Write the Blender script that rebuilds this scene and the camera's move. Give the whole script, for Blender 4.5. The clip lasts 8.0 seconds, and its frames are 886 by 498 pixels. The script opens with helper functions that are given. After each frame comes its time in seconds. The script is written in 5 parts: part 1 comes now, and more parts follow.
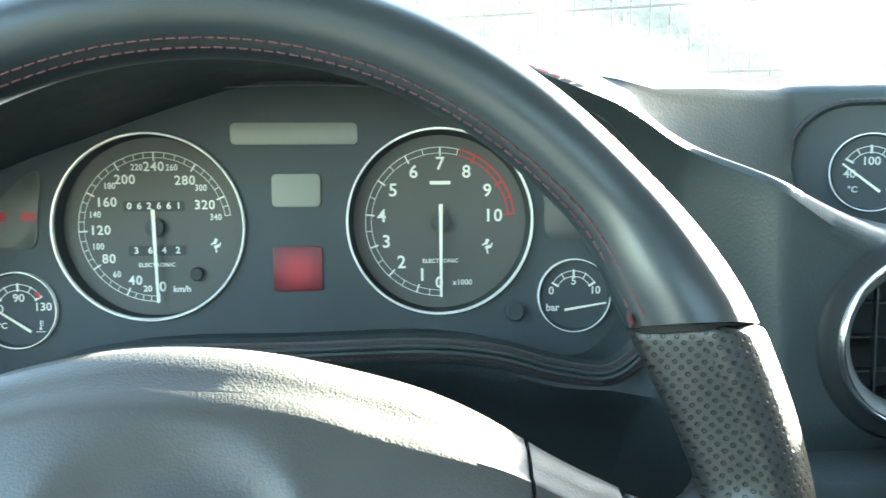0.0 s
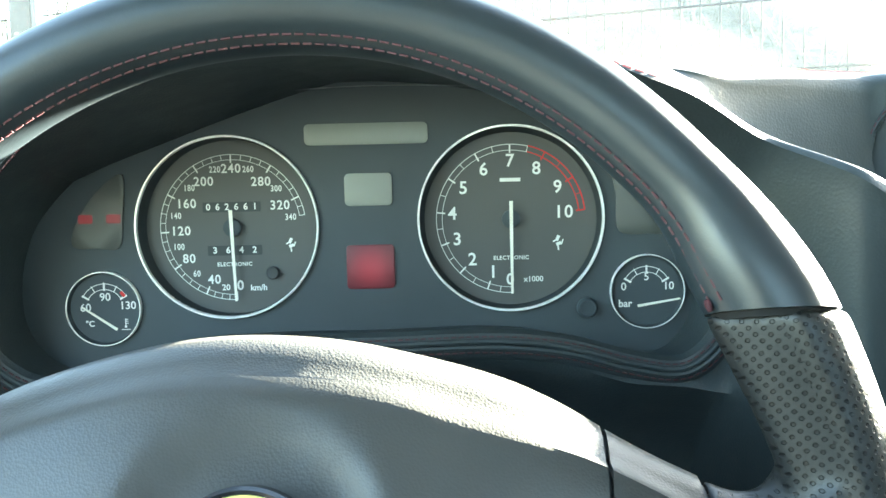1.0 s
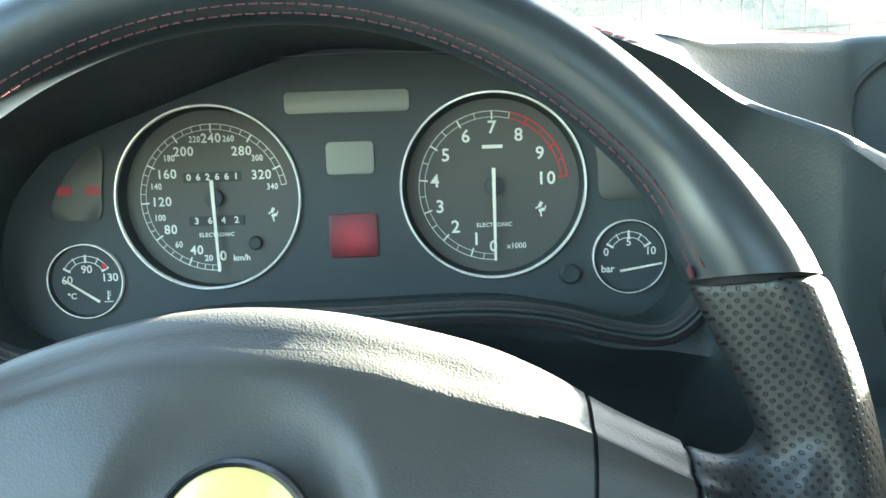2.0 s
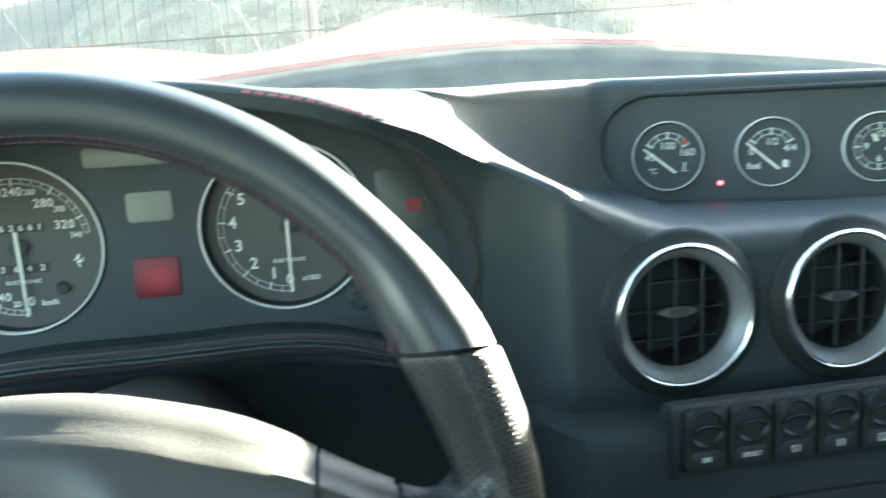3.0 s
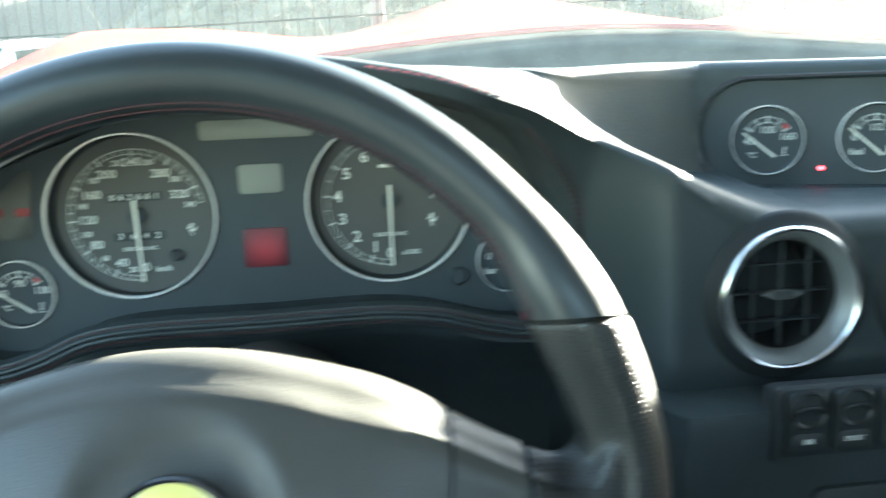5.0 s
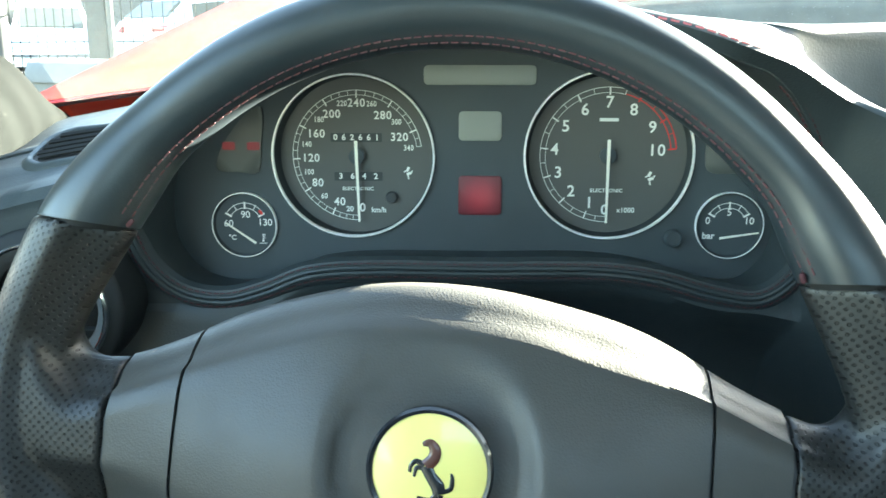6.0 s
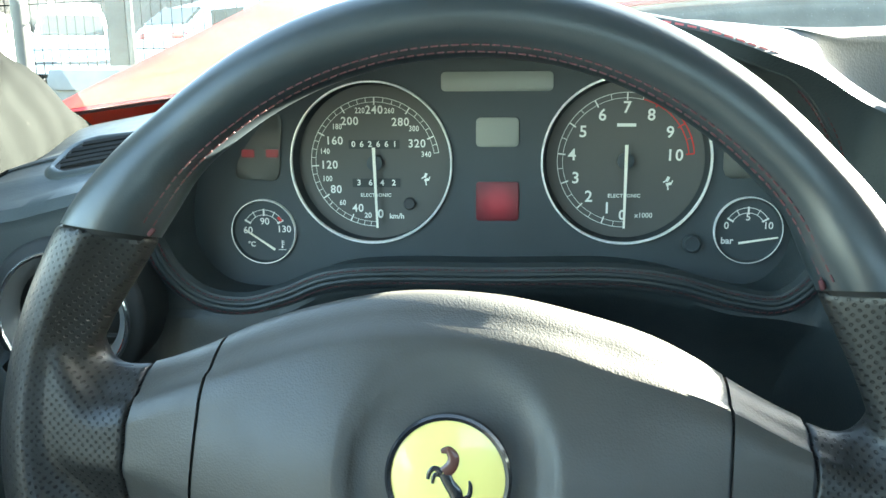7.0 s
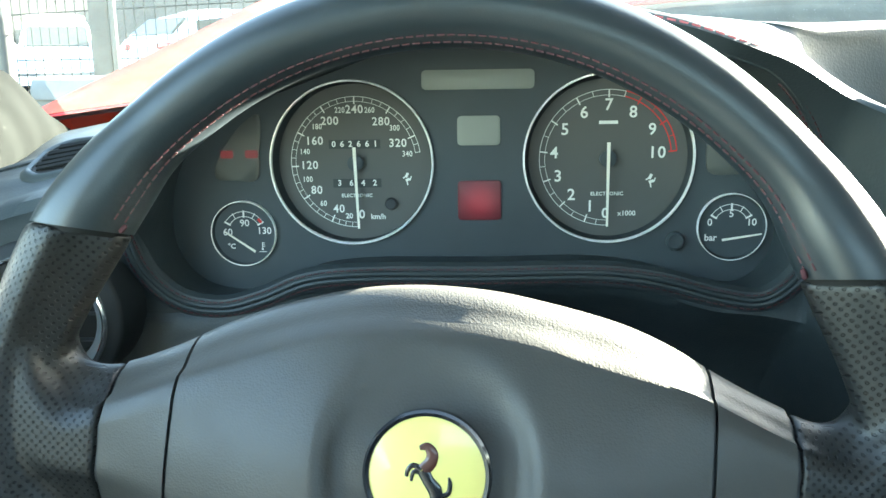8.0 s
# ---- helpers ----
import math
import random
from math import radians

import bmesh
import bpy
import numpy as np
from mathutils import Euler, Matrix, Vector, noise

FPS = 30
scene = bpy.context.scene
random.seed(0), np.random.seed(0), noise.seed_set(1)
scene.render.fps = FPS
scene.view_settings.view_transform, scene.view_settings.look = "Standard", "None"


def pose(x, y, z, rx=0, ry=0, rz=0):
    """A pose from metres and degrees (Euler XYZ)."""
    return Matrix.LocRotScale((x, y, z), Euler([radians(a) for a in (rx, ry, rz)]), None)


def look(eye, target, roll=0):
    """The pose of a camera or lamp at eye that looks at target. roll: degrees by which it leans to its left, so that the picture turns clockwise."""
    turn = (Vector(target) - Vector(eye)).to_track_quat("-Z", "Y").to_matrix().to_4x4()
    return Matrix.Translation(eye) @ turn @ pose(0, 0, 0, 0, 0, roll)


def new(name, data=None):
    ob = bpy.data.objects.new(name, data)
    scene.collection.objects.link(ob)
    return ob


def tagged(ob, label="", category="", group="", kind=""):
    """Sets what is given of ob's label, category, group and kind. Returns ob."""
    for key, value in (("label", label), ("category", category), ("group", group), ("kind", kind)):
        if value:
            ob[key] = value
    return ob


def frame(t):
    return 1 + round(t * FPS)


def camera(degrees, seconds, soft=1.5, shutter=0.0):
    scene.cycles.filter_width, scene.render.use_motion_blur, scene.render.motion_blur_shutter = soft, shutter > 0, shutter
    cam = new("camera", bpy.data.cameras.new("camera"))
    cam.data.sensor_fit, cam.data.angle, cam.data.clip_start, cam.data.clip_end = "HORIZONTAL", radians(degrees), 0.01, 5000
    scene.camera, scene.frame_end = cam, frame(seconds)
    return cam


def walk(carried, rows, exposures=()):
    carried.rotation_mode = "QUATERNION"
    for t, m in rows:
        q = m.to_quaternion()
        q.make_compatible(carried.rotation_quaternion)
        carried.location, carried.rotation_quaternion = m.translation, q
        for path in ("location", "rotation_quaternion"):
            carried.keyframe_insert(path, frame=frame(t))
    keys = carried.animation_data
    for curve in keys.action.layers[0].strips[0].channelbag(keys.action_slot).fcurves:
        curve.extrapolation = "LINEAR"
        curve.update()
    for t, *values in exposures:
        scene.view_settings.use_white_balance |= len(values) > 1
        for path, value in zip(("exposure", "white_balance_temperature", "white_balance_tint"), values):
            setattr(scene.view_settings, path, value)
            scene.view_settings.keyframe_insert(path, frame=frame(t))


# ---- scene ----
H = 0.78            # height of the middle of the instrument panel over the ground
cam = camera(54.6, 8.0, soft=1.5, shutter=0.35)
ROWS = [
    (0, 0.0419, -0.5196, 0.0321, -4.82, -5.53, 0.28),
    (0.5, 0.0410, -0.5223, 0.0266, -1.60, -4.82, 0.56),
    (1, 0.0396, -0.5227, 0.0264, -0.40, -5.00, 1.30),
    (1.2, 0.0394, -0.5230, 0.0264, -0.25, -5.04, 1.34),
    (2.3, 0.0390, -0.5227, 0.0311, -3.47, -8.62, 2.34),
    (2.5, 0.0445, -0.5368, 0.0444, -5.36, -9.19, 2.48),
    (2.7, 0.0555, -0.5524, 0.0576, -7.38, -9.28, 2.59),
    (2.8, 0.0638, -0.5622, 0.0657, -8.39, -9.86, 2.70),
    (3, 0.0865, -0.5815, 0.0799, -10.58, -10.29, 2.96),
    (3.5, 0.1116, -0.6032, 0.0954, -15.15, -9.97, 3.85),
    (4, 0.1107, -0.6011, 0.0949, -17.16, -9.48, 4.08),
    (4.5, 0.1087, -0.6001, 0.0917, -12.41, -10.29, 3.30),
    (4.7, 0.1032, -0.5986, 0.0916, -10.51, -10.90, 2.77),
    (4.8, 0.0942, -0.5957, 0.0870, -9.21, -11.00, 2.53),
    (5, 0.0523, -0.5883, 0.0765, -6.95, -11.00, 2.15),
    (5.2, 0.0105, -0.5844, 0.0726, -4.50, -11.37, 1.30),
    (6.3, 0.0037, -0.5798, 0.0668, 4.01, -13.24, 0.15),
    (6.5, 0.0038, -0.5799, 0.0671, 4.12, -13.08, 0.23),
    (7, 0.0043, -0.5812, 0.0692, 4.16, -12.83, 0.48),
    (7.5, 0.0060, -0.5800, 0.0663, 3.85, -12.49, 0.67),
    (8, 0.0081, -0.5768, 0.0622, 3.28, -12.26, 0.89),
]
EXPOSURE = [(t, e + 1.26, 6900, -2) for t, e in ((0, 4.80), (1.2, 4.72), (2.5, 4.42), (3.5, 4.14), (4.5, 4.06), (5.2, 4.30), (6.3, 4.38), (8, 4.44))]
walk(cam, [(t, pose(x, y, z + H, 90 + pitch, roll, yaw)) for t, x, y, z, yaw, pitch, roll in ROWS], EXPOSURE)

# ---- daylight: low sun ahead of the car and to its right ----
SUN_AZ, SUN_EL = 59.5, 16.5
world = bpy.data.worlds.new("sky")
scene.world = world
world.use_nodes = True
wn = world.node_tree.nodes
sky = wn.new("ShaderNodeTexSky")
sky.sky_type = "NISHITA"
sky.sun_disc = False
sky.sun_elevation = radians(SUN_EL)
sky.sun_rotation = radians(SUN_AZ)
sky.dust_density = 0.7
world.node_tree.links.new(sky.outputs[0], wn["Background"].inputs[0])
wn["Background"].inputs[1].default_value = 0.050
sun = bpy.data.lights.new("sun", "SUN")
sun.energy, sun.angle, sun.color = 5.0, radians(0.6), (1.0, 0.95, 0.88)
sun_ob = new("sun", sun)
_d = Vector((math.sin(radians(SUN_AZ)) * math.cos(radians(SUN_EL)), math.cos(radians(SUN_AZ)) * math.cos(radians(SUN_EL)), math.sin(radians(SUN_EL))))
sun_ob.matrix_world = look(_d * 30, (0, 0, 0))


# ---- materials ----
def shader(name, base, rough=0.5, metal=0.0, bump=(), spots=None, coat=0.0, emit=None, spec=0.5, wear=0.0, vary=0.12, vscale=9.0, sheen=0.0):
    """bump: rows of (kind, scale, strength, distance). spots: (colour, scale, threshold). vary: large soft change of the base colour."""
    m = bpy.data.materials.new(name)
    m.use_nodes = True
    nt = m.node_tree
    b = nt.nodes["Principled BSDF"]
    L = nt.links.new
    co = nt.nodes.new("ShaderNodeTexCoord")
    col = nt.nodes.new("ShaderNodeMix")
    col.data_type = "RGBA"
    col.blend_type = "MULTIPLY"
    big = nt.nodes.new("ShaderNodeTexNoise")
    big.inputs["Scale"].default_value = vscale
    big.inputs["Detail"].default_value = 6
    L(co.outputs["Object"], big.inputs["Vector"])
    ramp = nt.nodes.new("ShaderNodeMapRange")
    ramp.inputs["From Min"].default_value, ramp.inputs["From Max"].default_value = 0.3, 0.7
    ramp.inputs["To Min"].default_value, ramp.inputs["To Max"].default_value = 1 - vary, 1 + vary
    L(big.outputs[0], ramp.inputs["Value"])
    col.inputs["Factor"].default_value = 1.0
    col.inputs["A"].default_value = (*base, 1)
    L(ramp.outputs[0], col.inputs["B"])
    last = col.outputs["Result"]
    if spots:
        sp = nt.nodes.new("ShaderNodeTexNoise")
        sp.inputs["Scale"].default_value = spots[1]
        sp.inputs["Detail"].default_value = 3
        L(co.outputs["Object"], sp.inputs["Vector"])
        r2 = nt.nodes.new("ShaderNodeMapRange")
        r2.inputs["From Min"].default_value, r2.inputs["From Max"].default_value = spots[2], spots[2] + 0.08
        L(sp.outputs[0], r2.inputs["Value"])
        mx = nt.nodes.new("ShaderNodeMix")
        mx.data_type = "RGBA"
        L(r2.outputs[0], mx.inputs["Factor"])
        L(last, mx.inputs["A"])
        mx.inputs["B"].default_value = (*spots[0], 1)
        last = mx.outputs["Result"]
    L(last, b.inputs["Base Color"])
    rr = nt.nodes.new("ShaderNodeMapRange")
    rr.inputs["From Min"].default_value, rr.inputs["From Max"].default_value = 0.3, 0.7
    rr.inputs["To Min"].default_value, rr.inputs["To Max"].default_value = max(0.02, rough * (0.96 - wear)), min(1, rough * (1.03 + wear))
    rn = nt.nodes.new("ShaderNodeTexNoise")
    rn.inputs["Scale"].default_value = vscale * 4.3
    rn.inputs["Detail"].default_value = 4
    L(co.outputs["Object"], rn.inputs["Vector"])
    L(rn.outputs[0], rr.inputs["Value"])
    L(rr.outputs[0], b.inputs["Roughness"])
    b.inputs["Metallic"].default_value = metal
    b.inputs["Specular IOR Level"].default_value = spec
    if coat:
        b.inputs["Coat Weight"].default_value, b.inputs["Coat Roughness"].default_value = coat, 0.06
    if sheen:
        b.inputs["Sheen Weight"].default_value = sheen
    prev = None
    for kind, scale, strength, dist in bump:
        if kind == "cells":
            t = nt.nodes.new("ShaderNodeTexVoronoi")
            t.inputs["Scale"].default_value = scale
            out = t.outputs["Distance"]
        else:
            t = nt.nodes.new("ShaderNodeTexNoise")
            t.inputs["Scale"].default_value = scale
            t.inputs["Detail"].default_value = 5
            out = t.outputs[0]
        L(co.outputs["Object"], t.inputs["Vector"])
        bp = nt.nodes.new("ShaderNodeBump")
        bp.inputs["Strength"].default_value, bp.inputs["Distance"].default_value = strength, dist
        L(out, bp.inputs["Height"])
        if prev:
            L(prev, bp.inputs["Normal"])
        prev = bp.outputs[0]
    if prev:
        L(prev, b.inputs["Normal"])
    if emit:
        b.inputs["Emission Color"].default_value, b.inputs["Emission Strength"].default_value = (*emit[:3], 1), emit[3]
    return m


def holes(name, base, rough, pitch):
    """Leather with rows of small punched holes; the mesh carries its unrolled surface in metres as UV."""
    m = shader(name, base, rough, bump=[("cells", 1200, 0.10, 0.0003)], wear=0.03, vscale=30, spec=0.40)
    nt = m.node_tree
    b = nt.nodes["Principled BSDF"]
    L = nt.links.new
    uv = nt.nodes.new("ShaderNodeTexCoord")
    mp = nt.nodes.new("ShaderNodeMapping")
    mp.inputs["Rotation"].default_value = (0, 0, radians(45))
    L(uv.outputs["UV"], mp.inputs["Vector"])
    v = nt.nodes.new("ShaderNodeTexVoronoi")
    v.voronoi_dimensions = "2D"
    v.inputs["Scale"].default_value = 1 / pitch
    v.inputs["Randomness"].default_value = 0.0
    L(mp.outputs[0], v.inputs["Vector"])
    r = nt.nodes.new("ShaderNodeMapRange")
    r.inputs["From Min"].default_value, r.inputs["From Max"].default_value = 0.18, 0.26
    L(v.outputs["Distance"], r.inputs["Value"])
    old = b.inputs["Base Color"].links[0].from_socket
    mx = nt.nodes.new("ShaderNodeMix")
    mx.data_type = "RGBA"
    L(r.outputs[0], mx.inputs["Factor"])
    mx.inputs["A"].default_value = (0.004, 0.004, 0.004, 1)
    L(old, mx.inputs["B"])
    L(mx.outputs["Result"], b.inputs["Base Color"])
    bp = nt.nodes.new("ShaderNodeBump")
    bp.inputs["Strength"].default_value, bp.inputs["Distance"].default_value = 0.8, 0.0004
    L(r.outputs[0], bp.inputs["Height"])
    L(b.inputs["Normal"].links[0].from_socket, bp.inputs["Normal"])
    L(bp.outputs[0], b.inputs["Normal"])
    return m


def glassy(name, rough=0.0, tint=(1, 1, 1), gloss=0.06, dust=0.0):
    """Thin clear pane: lets light straight through, with a mirror gloss laid over it by Fresnel."""
    m = bpy.data.materials.new(name)
    m.use_nodes = True
    nt = m.node_tree
    nt.nodes.remove(nt.nodes["Principled BSDF"])
    t = nt.nodes.new("ShaderNodeBsdfTransparent")
    t.inputs[0].default_value = (*tint, 1)
    g = nt.nodes.new("ShaderNodeBsdfGlossy")
    g.inputs["Roughness"].default_value = rough
    f = nt.nodes.new("ShaderNodeLayerWeight")
    f.inputs[0].default_value = 0.5
    p = nt.nodes.new("ShaderNodeMath")
    p.operation = "POWER"
    p.inputs[1].default_value = 5.0
    nt.links.new(f.outputs["Facing"], p.inputs[0])
    mx = nt.nodes.new("ShaderNodeMixShader")
    mul = nt.nodes.new("ShaderNodeMath")
    mul.operation = "MULTIPLY_ADD"
    mul.inputs[1].default_value, mul.inputs[2].default_value = 0.9, gloss
    nt.links.new(p.outputs[0], mul.inputs[0])
    nt.links.new(mul.outputs[0], mx.inputs[0])
    nt.links.new(t.outputs[0], mx.inputs[1])
    nt.links.new(g.outputs[0], mx.inputs[2])
    last = mx.outputs[0]
    if dust:
        co = nt.nodes.new("ShaderNodeTexCoord")
        mp = nt.nodes.new("ShaderNodeMapping")
        mp.inputs["Scale"].default_value = (1.0, 3.0, 3.0)
        nt.links.new(co.outputs["Object"], mp.inputs["Vector"])
        n1 = nt.nodes.new("ShaderNodeTexNoise")
        n1.inputs["Scale"].default_value, n1.inputs["Detail"].default_value = 22, 8
        nt.links.new(mp.outputs[0], n1.inputs["Vector"])
        n2 = nt.nodes.new("ShaderNodeTexVoronoi")
        n2.inputs["Scale"].default_value = 55
        nt.links.new(co.outputs["Object"], n2.inputs["Vector"])
        dot = nt.nodes.new("ShaderNodeMapRange")
        dot.inputs["From Min"].default_value, dot.inputs["From Max"].default_value = 0.09, 0.03
        dot.inputs["To Max"].default_value = 8.0
        nt.links.new(n2.outputs["Distance"], dot.inputs["Value"])
        add = nt.nodes.new("ShaderNodeMath")
        add.operation = "ADD"
        nt.links.new(n1.outputs[0], add.inputs[0])
        nt.links.new(dot.outputs[0], add.inputs[1])
        amt = nt.nodes.new("ShaderNodeMath")
        amt.operation = "MULTIPLY"
        amt.inputs[1].default_value = dust
        nt.links.new(add.outputs[0], amt.inputs[0])
        df = nt.nodes.new("ShaderNodeBsdfTranslucent")
        df.inputs[0].default_value = (0.78, 0.74, 0.68, 1)
        mx2 = nt.nodes.new("ShaderNodeMixShader")
        nt.links.new(amt.outputs[0], mx2.inputs[0])
        nt.links.new(last, mx2.inputs[1])
        nt.links.new(df.outputs[0], mx2.inputs[2])
        # dust also throws the low sun forward as a haze
        hz = nt.nodes.new("ShaderNodeBsdfRefraction")
        hz.inputs["Color"].default_value = (1, 0.86, 0.66, 1)
        hz.inputs["Roughness"].default_value, hz.inputs["IOR"].default_value = 0.42, 1.35
        mx3 = nt.nodes.new("ShaderNodeMixShader")
        mx3.inputs[0].default_value = dust * 2.8
        nt.links.new(mx2.outputs[0], mx3.inputs[1])
        nt.links.new(hz.outputs[0], mx3.inputs[2])
        last = mx3.outputs[0]
    nt.links.new(last, nt.nodes["Material Output"].inputs[0])
    return m


GRAIN = [("cells", 650, 0.25, 0.0004), ("noise", 60, 0.12, 0.001)]
M_DASH = shader("dash_leather", (0.0370, 0.0481, 0.0518), 0.48, bump=GRAIN, wear=0.05, vary=0.08, vscale=14, spec=0.36)
M_DARK = shader("dark_plastic", (0.0352, 0.0407, 0.0444), 0.55, bump=[("noise", 900, 0.15, 0.0002)])
M_COLUMN = shader("column_plastic", (0.0666, 0.0833, 0.0888), 0.6, bump=[("noise", 900, 0.15, 0.0002)])
M_COLLAR = shader("collar_plastic", (0.0166, 0.0204, 0.0222), 0.6, spec=0.3)
M_FACE = shader("panel_black", (0.0430, 0.0575, 0.0650), 0.62, bump=[("noise", 1400, 0.15, 0.0001)])
M_DIAL = shader("dial_black", (0.0830, 0.0870, 0.0830), 0.6, vary=0.06, bump=[("noise", 2500, 0.1, 0.0001)])
M_RIM = shader("wheel_leather", (0.0215, 0.0300, 0.0350), 0.36, bump=[("cells", 1300, 0.06, 0.0003), ("noise", 240, 0.05, 0.0006)], wear=0.03, vary=0.14, vscale=25, spec=0.62)
M_GRIP = holes("perforated_leather", (0.0205, 0.0212, 0.0206), 0.42, 0.0026)
M_PAD = shader("airbag_leather", (0.0575, 0.0568, 0.0525), 0.42, bump=[("cells", 1150, 0.16, 0.0005), ("noise", 300, 0.06, 0.0005)], wear=0.06, vscale=20)
M_CHROME = shader("chrome", (0.88, 0.89, 0.90), 0.22, 1.0, vary=0.03)
M_SILVER = shader("satin_silver", (0.1943, 0.2072, 0.2128), 0.42, 0.4, vary=0.05)
M_BEZEL = shader("bright_rim", (0.93, 0.94, 0.92), 0.30, 0.25, vary=0.02)
M_WELL = shader("well_black", (0.0350, 0.0440, 0.0490), 0.55)
M_PODFACE = shader("pod_black", (0.0370, 0.0481, 0.0537), 0.60, bump=[("noise", 1400, 0.15, 0.0001)])
M_DULLINK = shader("grey_print", (0.5760, 0.6080, 0.5760), 0.6, vary=0.04)
# shaded copy of the red paint, for the edge turned from the sun
M_EDGE = shader("shaded_edge_paint", (0.16, 0.006, 0.012), 0.4, coat=0.5, vary=0.06)
M_INK = shader("white_print", (0.78, 0.80, 0.76), 0.6, vary=0.04)
M_NEEDLE = shader("needle_white", (0.85, 0.84, 0.74), 0.5, vary=0.03)
M_REDINK = shader("red_print", (0.62, 0.03, 0.03), 0.6, vary=0.05)
M_STITCH = shader("red_thread", (0.0620, 0.0125, 0.0175), 0.7, bump=[("noise", 3000, 0.4, 0.0002)])
# same red thread, paled to carry the sunlight on the hood's crest
M_SEAM = shader("sunlit_coarse_thread", (0.62, 0.16, 0.18), 0.6, bump=[("noise", 3000, 0.4, 0.0002)])
M_LENS = shader("smoked_lens", (0.2500, 0.2680, 0.2420), 0.45, vary=0.06)
M_TELL = shader("smoked_lens_dim", (0.0760, 0.0840, 0.0790), 0.45, vary=0.06)
M_LAMP = shader("lit_red_lens", (0.065, 0.015, 0.022), 0.45, emit=(1.0, 0.06, 0.12, 0.0026))
def glow_from_middle(m, peak):
    """The bulb behind a lens: its glow falls off towards the lens's edge."""
    nt = m.node_tree
    co = nt.nodes.new("ShaderNodeTexCoord")
    mp = nt.nodes.new("ShaderNodeMapping")
    mp.inputs["Location"].default_value, mp.inputs["Scale"].default_value = (-0.5, 0.0, -0.5), (1, 0, 1)
    nt.links.new(co.outputs["Generated"], mp.inputs["Vector"])
    ln = nt.nodes.new("ShaderNodeVectorMath")
    ln.operation = "LENGTH"
    nt.links.new(mp.outputs[0], ln.inputs[0])
    mr = nt.nodes.new("ShaderNodeMapRange")
    mr.interpolation_type = "SMOOTHSTEP"
    mr.inputs["From Min"].default_value, mr.inputs["From Max"].default_value = 0.05, 0.62
    mr.inputs["To Min"].default_value, mr.inputs["To Max"].default_value = peak, peak * 0.16
    nt.links.new(ln.outputs["Value"], mr.inputs["Value"])
    nt.links.new(mr.outputs[0], nt.nodes["Principled BSDF"].inputs["Emission Strength"])


glow_from_middle(M_LAMP, 0.0046)
M_SIGN = shader("lit_red_sign", (0.05, 0.012, 0.016), 0.5, emit=(1.0, 0.07, 0.10, 0.0028))
M_LED = shader("lit_red_led", (0.8, 0.1, 0.1), 0.4, emit=(1.0, 0.05, 0.08, 0.5))
M_YELLOW = shader("yellow_enamel", (0.92, 0.80, 0.26), 0.3, coat=0.6, vary=0.04)
M_BROWN = shader("brown_enamel", (0.10, 0.035, 0.025), 0.35, coat=0.5)
M_BLACKGLOSS = shader("black_enamel", (0.012, 0.014, 0.018), 0.25, coat=0.5)
M_PAINT = shader("red_car_paint", (0.40, 0.030, 0.010), 0.6, spec=0.08, vary=0.05, vscale=3)
# pale base and specks carry the windscreen's glare and glints besides dust
M_COWL = shader("cowl_glare_plastic", (0.130, 0.130, 0.112), 0.65, bump=[("noise", 220, 0.35, 0.001)], vary=0.25, vscale=18, spots=((0.24, 0.24, 0.22), 420, 0.66))
M_HEAD = shader("grey_cloth", (0.25, 0.24, 0.215), 0.9, bump=[("noise", 700, 0.3, 0.0006)])
# grey cloth set near black so the sunlit pillar reads as shaded
M_PILLAR = shader("darkened_pillar_cloth", (0.0050, 0.0058, 0.0054), 0.9, spec=0.05, bump=[("noise", 900, 0.35, 0.0006)], spots=((0.022, 0.022, 0.02), 60, 0.72))
M_GLASS = glassy("windscreen_glass", dust=0.026)
M_CLEAR = glassy("gauge_glass", gloss=0.05)
M_GRASS = shader("dry_grass", (0.085, 0.074, 0.042), 0.9, vary=0.4, vscale=2)
M_TWIG = shader("bare_twigs", (0.060, 0.052, 0.038), 0.9, vary=0.3, vscale=5)
M_WIRE = shader("fence_wire", (0.006, 0.007, 0.006), 0.9, 0.0, spec=0.03, vary=0.15)
M_GALV = shader("galvanised_steel", (0.065, 0.069, 0.068), 0.5, 0.5, vary=0.2, vscale=12, bump=[("noise", 60, 0.2, 0.001)])
M_CONC = shader("concrete", (0.13, 0.128, 0.115), 0.9, bump=[("noise", 40, 0.5, 0.004)], vary=0.25, vscale=4, spots=((0.2, 0.2, 0.19), 9, 0.62))
M_BLUECONC = shader("blue_grey_cap", (0.115, 0.118, 0.118), 0.85, bump=[("noise", 40, 0.5, 0.003)], vary=0.3, vscale=6)
M_WOOD = shader("weathered_wood", (0.036, 0.040, 0.036), 0.85, bump=[("noise", 50, 0.5, 0.003)], vary=0.3, vscale=9)
M_WHITE = shader("white_car_paint", (0.80, 0.80, 0.78), 0.3, coat=0.8, vary=0.03, vscale=2)
M_CARGLASS = shader("car_window", (0.035, 0.042, 0.038), 0.08, spec=0.6, vary=0.1)
M_TYRE = shader("tyre_rubber", (0.02, 0.02, 0.02), 0.8, vary=0.2)
M_TAIL = shader("tail_lamp", (0.45, 0.02, 0.02), 0.2, coat=0.6)


# ---- building tools; all shapes are given in metres from the middle of the instrument panel ----
def part(name, bm, material, parent=None, label="", smooth=True):
    """Links a bmesh as one mesh object, under a thing or a part if one is given."""
    bmesh.ops.recalc_face_normals(bm, faces=bm.faces[:])
    me = bpy.data.meshes.new(name)
    bm.to_mesh(me)
    bm.free()
    return link(name, me, material, parent, label, smooth)


